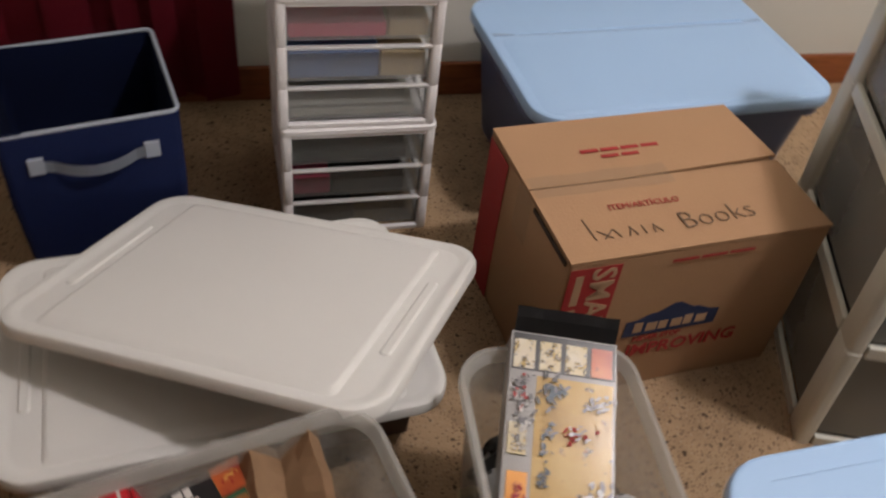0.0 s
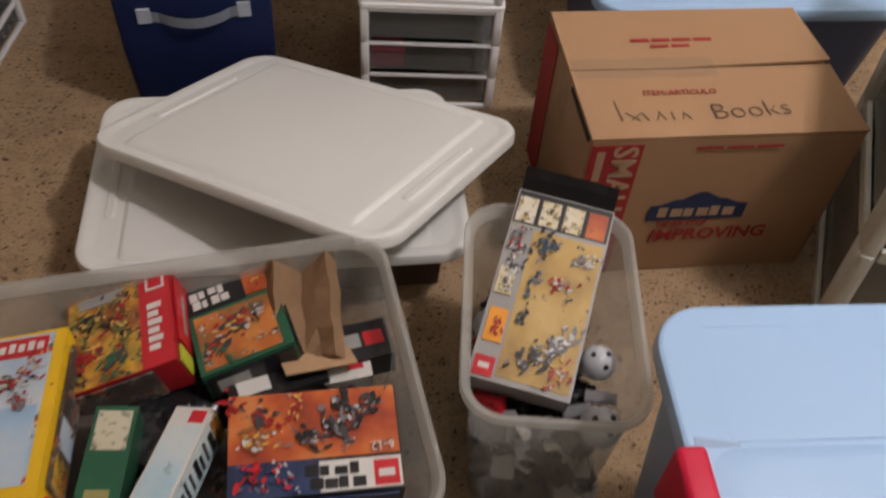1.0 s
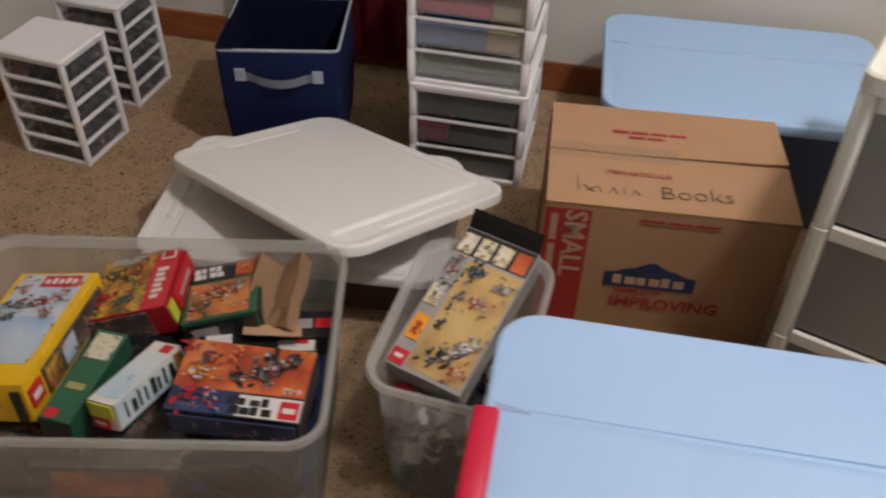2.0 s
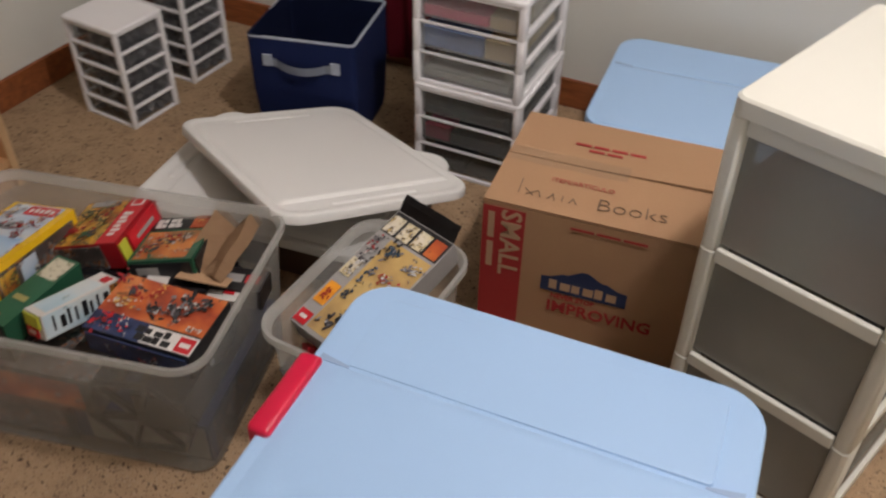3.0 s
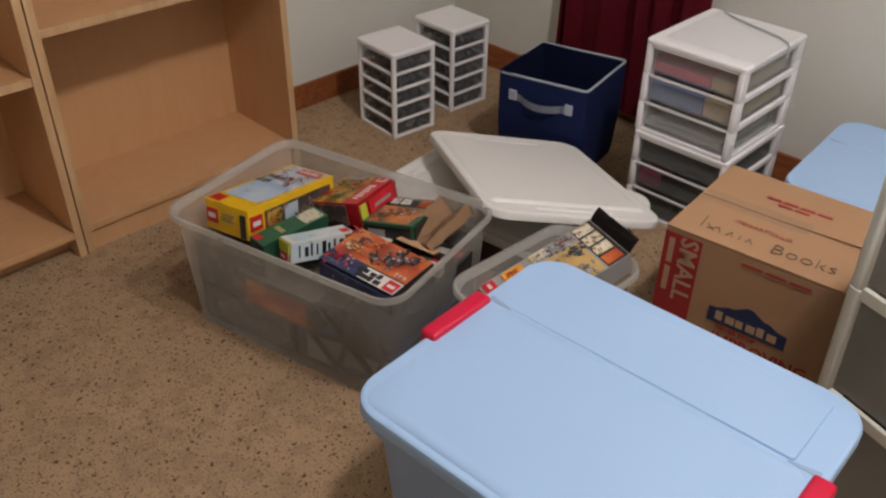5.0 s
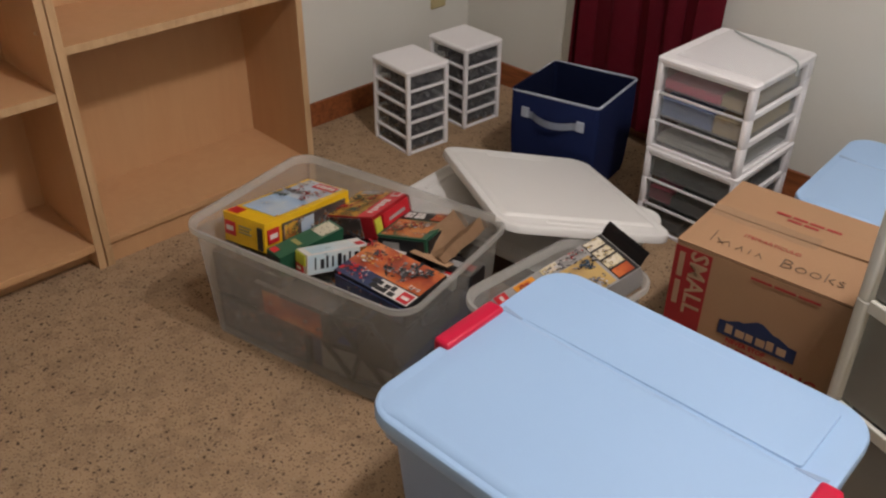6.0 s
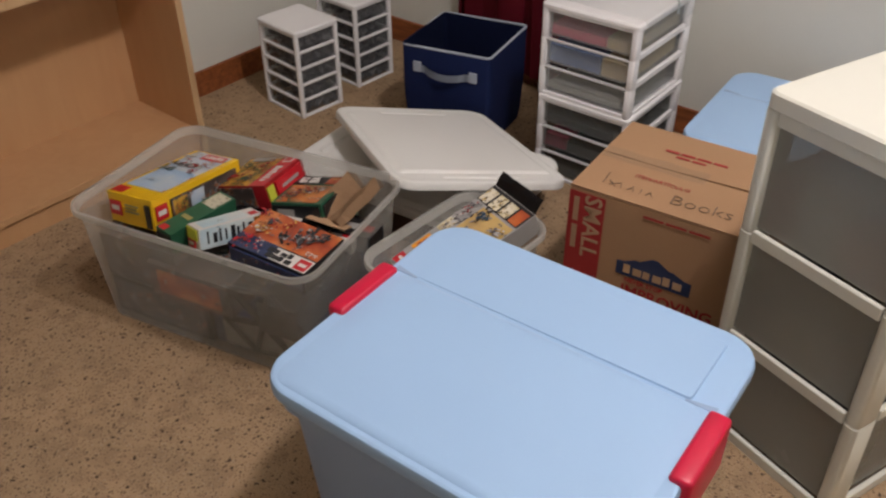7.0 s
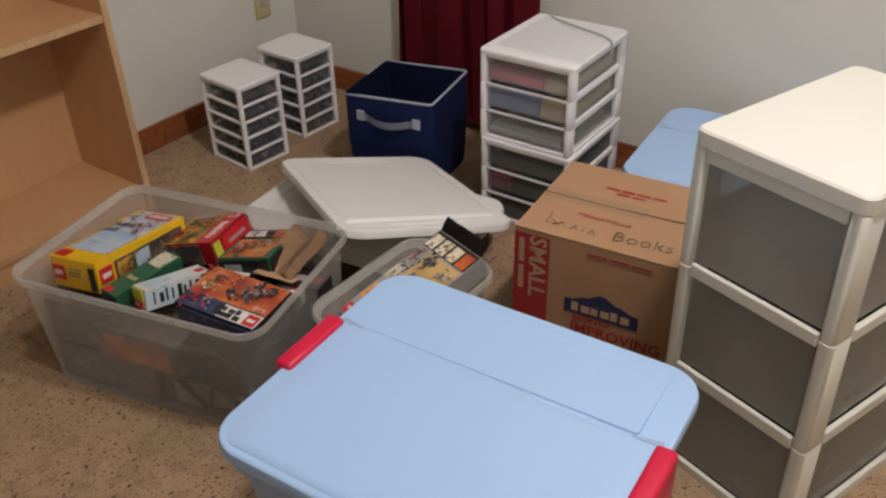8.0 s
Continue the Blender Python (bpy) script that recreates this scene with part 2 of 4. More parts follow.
def flat(bm_pts, z0=0.0, z1=0.0006):
    """A thin printed shape from its outline, lying in the plane of its parent."""
    bm = bmesh.new()
    a = [bm.verts.new((x, y, z0)) for x, y in bm_pts]
    f = bm.faces.new(a)
    r = bmesh.ops.extrude_face_region(bm, geom=[f])
    bmesh.ops.translate(bm, verts=[v for v in r["geom"] if isinstance(v, bmesh.types.BMVert)], vec=(0, 0, z1 - z0))
    return bm


def rect(x0, x1, y0, y1):
    return [(x0, y0), (x1, y0), (x1, y1), (x0, y1)]


# ---- the room: its axes are turned a little from the carton's ----
ROOM = pose(0, 0, 0, 0, 0, -3.0)
BACK, LEFT, RIGHT, FRONT, HIGH = 0.897, -1.480, 2.05, -2.75, 2.44


def room_part(name, bm, mat, label, category):
    ob = part(name, bm, mat)
    ob.matrix_basis = ROOM
    return tagged(ob, label, category, kind="structure")


room_part("floor", block(LEFT - 0.1, RIGHT + 0.1, FRONT - 0.1, BACK + 0.1, -0.1, 0.0), CARPET, "brown beige speckled low pile carpet floor", "floor")
room_part("ceiling", block(LEFT - 0.1, RIGHT + 0.1, FRONT - 0.1, BACK + 0.1, HIGH, HIGH + 0.1), CEILING, "plain white textured ceiling", "ceiling")
room_part("wall_north", block(LEFT - 0.1, RIGHT + 0.1, BACK, BACK + 0.1, 0, HIGH), WALL, "off-white painted wall behind the red curtain", "wall")
room_part("wall_west", block(LEFT - 0.1, LEFT, FRONT, BACK, 0, HIGH), WALL, "off-white painted wall behind the bookcases", "wall")
room_part("wall_east", block(RIGHT, RIGHT + 0.1, FRONT, BACK, 0, HIGH), WALL, "plain off-white painted wall", "wall")
room_part("wall_south", block(LEFT - 0.1, RIGHT + 0.1, FRONT - 0.1, FRONT, 0, HIGH), WALL, "plain off-white painted wall", "wall")


def baseboard(x0, x1, y0, y1):
    bm = block(x0, x1, y0, y1, 0.0, 0.085, 0.004)
    room_part("baseboard", bm, BASE, "reddish brown stained wooden baseboard along the wall", "baseboard")


baseboard(LEFT + 0.012, RIGHT, BACK - 0.012, BACK)
baseboard(LEFT, LEFT + 0.012, FRONT, BACK)
baseboard(RIGHT - 0.012, RIGHT, FRONT, BACK - 0.012)
baseboard(LEFT + 0.012, RIGHT - 0.012, FRONT, FRONT + 0.012)

fixture = thing("ceiling_light", pose(LAMP[0], LAMP[1], HIGH), "round ceiling light with a bare lit bulb", "light")
part("base_plate", loft([(0.2, 0.2, 0.0999, 0), (0.2, 0.2, 0.0999, -0.02), (0.15, 0.15, 0.0749, -0.035)]), WHITE, fixture)
GLOW = bpy.data.materials.new("lit_bulb")
GLOW.use_nodes = True
GLOW.node_tree.nodes["Principled BSDF"].inputs["Emission Color"].default_value = (1, 0.9, 0.84, 1)
GLOW.node_tree.nodes["Principled BSDF"].inputs["Emission Strength"].default_value = 12
bulb = bmesh.new()
bmesh.ops.create_uvsphere(bulb, u_segments=20, v_segments=12, radius=0.044, matrix=Matrix.Translation((0, 0, LAMP[2] - HIGH)))
part("bulb", bulb, GLOW, fixture, "glowing bulb", smooth=True)
part("socket", loft([(0.04, 0.04, 0.0199, -0.03), (0.04, 0.04, 0.0199, -0.08)]), WHITE, fixture)


# ---- bookcases ----
def bookcase(v0, v1, shelves, label, floor_z=0.06, recess=0.012):
    """An open laminate bookcase against the west wall, from v0 to v1 along it."""
    front, back, top, th = -1.176, LEFT + 0.013, 1.82, 0.019
    ob = thing("bookcase", ROOM @ pose(0, 0, 0), label, "bookcase", "bookcases along the wall")
    for y in (v0, v1 - th):
        part("side_panel", block(back, front, y, y + th, 0, top, 0.001), MAPLE, ob)
        part("edge_band", block(front, front + 0.0015, y, y + th, 0, top), MAPLE_EDGE, ob, "pale front edge band")
    part("back_panel", block(back, back + 0.005, v0 + th, v1 - th, 0.02, top - 0.02), MAPLE, ob)
    part("bottom_shelf", block(back + 0.005, front - 0.002, v0 + th, v1 - th, floor_z, floor_z + th, 0.001), MAPLE, ob)
    part("kick_board", block(front - recess - 0.018, front - recess, v0 + th, v1 - th, 0, floor_z), MAPLE, ob)
    part("top_board", block(back + 0.005, front, v0 + th, v1 - th, top - th, top, 0.001), MAPLE, ob)
    for z in shelves:
        shelf = part("shelf", block(back + 0.005, front - 0.004, v0 + th, v1 - th, z, z + th, 0.001), MAPLE, ob)
        part("edge_band", block(front - 0.004, front - 0.0025, v0 + th, v1 - th, z, z + th), MAPLE_EDGE, shelf, "pale front edge band")
    return ob


bookcase(-0.732, -0.066, (0.562, 0.95, 1.35), "empty light maple laminate bookcase with fixed shelves")
bookcase(-1.402, -0.736, (0.463, 0.85, 1.2, 1.5), "empty light maple laminate bookcase with a lower shelf", 0.054, 0.06)
pin = thing("shelf_pin", ROOM @ pose(-1.20, -0.755, 0.618, 90, 0, 0), "small pale shelf pin in the bookcase side", "shelf pin")
part("peg", loft([(0.007, 0.007, 0.00349, 0.0), (0.007, 0.007, 0.00349, 0.006)], n=3), MAPLE_EDGE, pin)


# ---- curtain and outlet ----
def curtain():
    ob = thing("curtain", ROOM @ pose(-0.70, BACK - 0.06, 0.05), "dark red pleated cloth curtain hanging to the floor", "curtain")
    bm = bmesh.new()
    cols = 90
    rows = []
    for j in range(13):
        z = 2.1 * j / 12
        row = []
        for i in range(cols + 1):
            s = i / cols
            a = s * math.pi * 2 * 5 + 1.6 * math.sin(s * 9)
            amp = 0.020 * (0.7 + 0.3 * math.sin(s * 17 + z))
            x = -0.27 + 0.54 * s + 0.012 * math.sin(a * 2 + 1) + 0.01 * math.sin(z * 3 + s * 4)
            row.append(bm.verts.new((x, amp * math.sin(a) + 0.006 * math.sin(z * 5 + s * 12), z)))
        rows.append(row)
    for a, b in zip(rows, rows[1:]):
        for i in range(cols):
            bm.faces.new((a[i], a[i + 1], b[i + 1], b[i]))
    bmesh.ops.solidify(bm, geom=bm.faces[:], thickness=0.003)
    part("cloth", bm, CURTAIN, ob, smooth=True)


curtain()

outlet = thing("wall_outlet", ROOM @ pose(LEFT, 0.74, 0.335, 0, 90, 0), "ivory plastic wall outlet plate", "outlet")
part("plate", loft([(0.115, 0.072, 0.004, 0.0), (0.115, 0.072, 0.004, 0.003), (0.107, 0.064, 0.004, 0.006)]), IVORY, outlet)
for x in (-0.022, 0.022):
    part("socket", loft([(0.03, 0.032, 0.012, 0.006), (0.03, 0.032, 0.012, 0.0075)]), WHITE, outlet)


# ---- storage totes with lids ----
def tote(m, w, d, h, lid_mat, body_mat, label, latches):
    ob = thing("storage_tote", m, label, "storage tote")
    t = 0.003
    body = [(w - 0.13, d - 0.11, 0.04, 0.0), (w - 0.10, d - 0.085, 0.045, 0.02), (w - 0.045, d - 0.045, 0.05, h - 0.05), (w - 0.02, d - 0.02, 0.052, h - 0.046),
            (w - 0.02, d - 0.02, 0.052, h - 0.014), (w - 0.03, d - 0.03, 0.048, h - 0.014), (w - 0.052, d - 0.052, 0.047, h - 0.05), (w - 0.106, d - 0.091, 0.042, 0.024)]
    part("body", loft(body, n=6), body_mat, ob, smooth=True)
    lid = [(w - 0.004, d - 0.004, 0.058, h - 0.024), (w, d, 0.06, h - 0.02), (w, d, 0.06, h - 0.007), (w - 0.004, d - 0.004, 0.058, h - 0.002), (w - 0.012, d - 0.012, 0.054, h)]
    top = part("lid", loft(lid, n=7), lid_mat, ob, smooth=True)
    far = loft([(w - 0.095, d * 0.284, 0.006, h), (w - 0.097, d * 0.284 - 0.002, 0.006, h + 0.0036), (w - 0.101, d * 0.284 - 0.006, 0.005, h + 0.0042)], cap_start=False, n=3)
    for v in far.verts:
        v.co.z = h + (v.co.z - h) * min(1.0, 0.05 + max(0.0, (v.co.x + w / 2 - 0.05) / 0.2))
    bmesh.ops.translate(far, verts=far.verts[:], vec=(0, d * 0.295, 0))
    part("raised_panel", far, lid_mat, top, smooth=True)
    y0, y1 = -d / 2 + 0.012, d * 0.1425
    main = loft([(w - 0.03, y1 - y0, 0.03, h - 0.001), (w - 0.075, y1 - y0 - 0.006, 0.02, h + 0.0022), (w - 0.11, y1 - y0 - 0.03, 0.02, h + 0.0030)], cap_start=False, n=5)
    bmesh.ops.translate(main, verts=main.verts[:], vec=(0, (y0 + y1) / 2, 0))
    part("main_panel", main, lid_mat, top, smooth=True)
    for s in (-1, 1):
        notch = flat([(s * (w / 2 - 0.012), y1 + 0.001), (s * (w / 2 - 0.055), y1 + 0.0005), (s * (w / 2 - 0.055), y1 + 0.004), (s * (w / 2 - 0.012), y1 + 0.012)], h - 0.0005, h + 0.0008)
        part("notch", notch, BLUE_BODY, top, "small recessed notch beside the latch")
    if latches:
        for s in (-1, 1):
            b = block(-0.015, 0.017, -0.068, 0.068, h - 0.085, h + 0.009, 0.007, 3)
            for v in b.verts:
                if v.co.z < h - 0.03 and v.co.x < 0:
                    v.co.x = 0.0 + v.co.x * 0.15
                v.co.x += 0.004 * math.cos(v.co.y * 22)
            bmesh.ops.transform(b, verts=b.verts[:], matrix=pose(s * (w / 2 - 0.006), 0, 0, 0, 0, 0 if s > 0 else 180))
            part("latch", b, RED, ob, "bright red plastic latch handle", smooth=True)
    return ob


tote(pose(0.247, -0.627, 0, 0, 0, 0.0), 0.560, 0.474, 0.43, BLUE_LID, BLUE_BODY, "pale blue lidded storage tote with red latches", True)
tote(pose(0.385, 0.585, 0, 0, 0, 1.5), 0.62, 0.44, 0.292, BLUE_LID, BLUE_DARK, "deep blue storage tote with a pale blue lid", False)


# ---- loose white lids ----
def white_lid(m, w, d, label):
    ob = thing("bin_lid", m, label, "lid", "loose white lids")
    shell = [(w - 0.012, d - 0.012, 0.05, -0.020), (w, d, 0.056, -0.019), (w, d, 0.056, -0.006), (w - 0.005, d - 0.005, 0.053, -0.0015), (w - 0.014, d - 0.014, 0.05, 0.0),
             (w - 0.030, d - 0.030, 0.044, -0.0005), (w - 0.044, d - 0.042, 0.04, -0.0035), (w - 0.06, d - 0.05, 0.03, -0.0035)]
    part("rim", loft(shell, cap_start=False, n=7), LID_WHITE, ob, smooth=True)
    part("underside", loft([(w - 0.02, d - 0.02, 0.045, -0.010), (w - 0.02, d - 0.02, 0.045, -0.007)], n=7), LID_WHITE, ob)
    pan = loft([(w - 0.128, d - 0.044, 0.012, -0.0036), (w - 0.138, d - 0.064, 0.012, 0.0020), (w - 0.146, d - 0.080, 0.012, 0.0026)], cap_start=False, n=4)
    part("raised_panel", pan, LID_WHITE, ob, smooth=True)
    for s in (-1, 1):
        grip = loft([(0.02, d * 0.45, 0.008, -0.0045), (0.010, d * 0.43, 0.004, -0.001)], cap_start=False, n=3)
        bmesh.ops.translate(grip, verts=grip.verts[:], vec=(s * (w / 2 - 0.042), 0, 0))
        part("grip_ridge", grip, LID_WHITE, ob)
    return ob


lx = Vector((0.428, -0.2825, 0.078)).normalized()
lz = lx.cross(Vector((0.254, 0.2875, -0.073))).normalized()
ly = lz.cross(lx)
tilted = Matrix.Translation((-0.421, 0.130, 0.2165)) @ Matrix((lx, ly, lz)).transposed().to_4x4()
white_lid(tilted, 0.565, 0.43, "white plastic bin lid leaning tilted on a clear bin")
white_lid(pose(-0.476, 0.115, 0.142, 0, 0, 3.2), 0.605, 0.405, "white plastic bin lid lying flat under another lid")

tray = thing("flat_box", pose(-0.47, 0.125, 0, 0, 0, 3.2), "low dark brown cardboard box under the lids", "box")
part("carton", loft([(0.50, 0.31, 0.004, 0.0), (0.51, 0.32, 0.004, 0.122), (0.50, 0.31, 0.004, 0.122), (0.49, 0.30, 0.004, 0.02)], n=2), material("brown_board", (0.075, 0.042, 0.026), 0.8, var=0.2, scale=12), tray)


# ---- moving carton ----
CW, CD, CH = 0.434, 0.322, 0.314
RED_INK = material("red_ink", (0.32, 0.018, 0.018), 0.75, var=0.12, scale=40)
BLUE_INK = material("navy_ink", (0.010, 0.024, 0.08), 0.7, var=0.15, scale=40)
PEN = material("pen_ink", (0.12, 0.075, 0.045), 0.7, var=0.3, scale=60)
# near-black paint that stands in for shade under the carton flap
GAP_SHADE = material("painted_gap_shade", (0.03, 0.018, 0.01), 0.9)
TAPE = clear_plastic("packing_tape", (0.62, 0.50, 0.38), 0.86, 0.12)


def carton():
    ob = thing("moving_carton", pose(0, 0, 0, 0, 0, 2.8) @ pose(CW / 2, CD / 2, 0), "brown cardboard moving carton with red and blue print", "carton")
    shell = loft([(CW - 0.006, CD - 0.004, 0.004, 0.0), (CW, CD, 0.005, 0.004), (CW + 0.004, CD + 0.002, 0.005, CH * 0.5), (CW, CD, 0.004, CH - 0.006), (CW - 0.008, CD - 0.008, 0.003, CH - 0.008)], n=2)
    body = part("body", shell, KRAFT, ob)
    t = 0.004
    # two long flaps meet unevenly along the middle
    for s, gap in ((-1, 0.001), (1, 0.002)):
        b = bmesh.new()
        nx = 14
        grid = []
        for i in range(nx + 1):
            x = -CW / 2 + CW * i / nx
            lift = 0.011 * max(0, (i / nx - 0.35)) * (1.25 if s > 0 else 0.35)
            col = []
            for j in range(5):
                y = (CD / 2) - (CD / 2 - gap) * j / 4
                sag = -0.0008 * math.sin(math.pi * j / 4 * 0.6) * math.sin(math.pi * i / nx)
                col.append(b.verts.new((x + 0.001 * math.sin(i), s * y, CH - 0.0045 + sag + lift * j / 4)))
            grid.append(col)
        for p, q in zip(grid, grid[1:]):
            for j in range(4):
                b.faces.new((p[j], q[j], q[j + 1], p[j + 1]))
        bmesh.ops.recalc_face_normals(b, faces=b.faces[:])
        bmesh.ops.solidify(b, geom=b.faces[:], thickness=t if b.faces[:][0].normal.z < 0 else -t)
        part("top_flap", b, KRAFT, ob)
    b = bmesh.new()
    rows = [[b.verts.new((x, y, CH + 0.0020 + 0.0012 * math.sin(x * 60))) for y in (-0.024, 0.0, 0.024)] for x in np.linspace(-CW / 2 + 0.004, 0.02, 14)]
    for p, q in zip(rows, rows[1:]):
        for j in range(2):
            b.faces.new((p[j], q[j], q[j + 1], p[j + 1]))
    part("packing_tape", b, TAPE, ob, "wrinkled clear packing tape")
    # front print, on a plane with x to the right and y up
    face = pose(0, -CD / 2 - 0.0022, 0, 90, 0, 0)

    def front(name, bm, mat, label=""):
        o = part(name, bm, mat, body, label)
        o.matrix_basis = face
        return o
    x0 = -CW / 2
    front("red_stripe", flat(rect(x0 + 0.001, x0 + 0.082, 0.004, CH - 0.012)), RED_INK, "printed red stripe down the edge")
    letter = material("kraft_letter", (0.42, 0.27, 0.16), 0.8)
    words("SMALL", 0.054, letter, body, face @ pose(x0 + 0.054, CH - 0.092, 0.001, 0, 0, -90), "size_word", "SMALL in board-coloured letters", 0.0008)
    for k in range(2):
        front("print_bar", flat(rect(x0 + 0.012, x0 + 0.024, CH - 0.085 - 0.07 * k, CH - 0.025 - 0.07 * k), 0.0006, 0.001), letter)
    cx, cy = x0 + 0.205, 0.150
    gable = [(-0.082, -0.018), (0.082, -0.018), (0.082, 0.016), (0.064, 0.018), (0.042, 0.029), (0.032, 0.029), (0.006, 0.045), (-0.006, 0.045), (-0.032, 0.029), (-0.042, 0.029), (-0.064, 0.018), (-0.082, 0.016)]
    front("logo_plaque", flat([(cx + a, cy + b_) for a, b_ in gable]), BLUE_INK, "dark blue gabled printed plaque")
    for k in range(6):
        wb = 0.015 + 0.004 * (k % 2)
        front("print_bar", flat(rect(cx - 0.066 + 0.022 * k, cx - 0.066 + 0.022 * k + wb, cy - 0.010, cy + (0.012 if k in (0, 4) else 0.008)), 0.0006, 0.001), letter)
    words("NEVER STOP", 0.015, RED_INK, body, face @ pose(cx - 0.018, cy - 0.028, 0.0004), "slogan_word", "", 0.0004)
    words("IMPROVING", 0.038, RED_INK, body, face @ pose(cx + 0.035, cy - 0.056, 0.0004), "slogan_word", "IMPROVING in red capitals", 0.0008)
    for k in range(3):
        front("print_bar", flat(rect(x0 + 0.165 + 0.048 * k, x0 + 0.208 + 0.048 * k, CH - 0.026, CH - 0.021)), RED_INK)
    # print on the flaps
    top = pose(0, 0, CH + 0.0007)

    def lid_print(name, bm, mat, label=""):
        o = part(name, bm, mat, body, label)
        o.matrix_basis = top
        return o
    words("ITEM/ARTÍCULO", 0.0165, RED_INK, body, top @ pose(-0.055, -0.062, 0.0006), "flap_word", "ITEM/ARTÍCULO in red capitals", 0.0)
    for k in range(4):
        lid_print("print_bar", flat(rect(-0.10 + 0.036 * k, -0.069 + 0.036 * k, 0.070, 0.078)), RED_INK)
    for k in range(2):
        lid_print("print_bar", flat(rect(-0.07 + 0.036 * k, -0.04 + 0.036 * k, 0.054, 0.061)), RED_INK)
    # pen strokes, then the written word
    for k, (high, lean) in enumerate(((0.046, 4), (0.026, -48), (0.026, 46), (0.018, 20), (0.020, -24), (0.020, 22), (0.018, 3), (0.018, -15), (0.016, 30))):
        o = lid_print("pen_bar", flat(rect(-0.0009, 0.0009, 0, high)), PEN)
        o.matrix_basis = top @ pose(-0.162 + 0.0135 * k, -0.124, 0, 0, 0, lean)
    words("Books", 0.052, PEN, body, top @ pose(0.045, -0.108, 0.0008, 0, 0, 3), "written_word", "Books written in pen", -0.0011)
    b = bmesh.new()
    rows = [[b.verts.new((-CW / 2 - 0.0035 - 0.0012 * abs(math.sin(z * 90)), y, z)) for y in (-0.026, 0.0, 0.026)] for z in np.linspace(CH - 0.09, CH - 0.002, 12)]
    for p, q in zip(rows, rows[1:]):
        for j in range(2):
            b.faces.new((p[j], q[j], q[j + 1], p[j + 1]))
    part("packing_tape", b, TAPE, ob, "wrinkled clear packing tape")
    # solid dark strip painted as the shade in the slit below the flap
    part("flap_gap_shade", block(-CW / 2 - 0.0028, -CW / 2 + 0.004, -CD / 2 + 0.012, -0.03, CH - 0.016, CH - 0.0085), GAP_SHADE, ob, "dark strip painted as the shade under the lifted flap")
    side = part("side_print", flat(rect(-CD / 2 + 0.006, -CD / 2 + 0.085, 0.004, CH - 0.012)), RED_INK, body, "printed red stripe on the short side")
    side.matrix_basis = pose(-CW / 2 - 0.0022, 0, 0, 90, 0, -90)


carton()


# ---- drawer units ----
def bits(w, d, h, count, mats, parent, z0, seed, name="filling"):
    """A heap of small loose pieces in a drawer, one mesh."""
    rnd = random.Random(seed)
    bm = bmesh.new()
    for _ in range(count):
        a, b, c = (rnd.uniform(0.006, 0.016) for _ in range(3))
        m = pose(rnd.uniform(-w / 2, w / 2), rnd.uniform(-d / 2, d / 2), z0 + rnd.uniform(0.006, h), rnd.uniform(0, 90), rnd.uniform(0, 90), rnd.uniform(0, 90))
        join(bm, block(-a, a, -b, b, -c * 0.6, c * 0.6), m)
    return tagged(part(name, bm, mats, parent), kind="stuff")


TOY_BITS = printed("toy_bits", [(0.04, 0.04, 0.045), (0.12, 0.12, 0.13)], [(0.03, 0.03, 0.03), (0.45, 0.44, 0.42), (0.10, 0.10, 0.11), (0.20, 0.17, 0.14)], 30, 0.6)


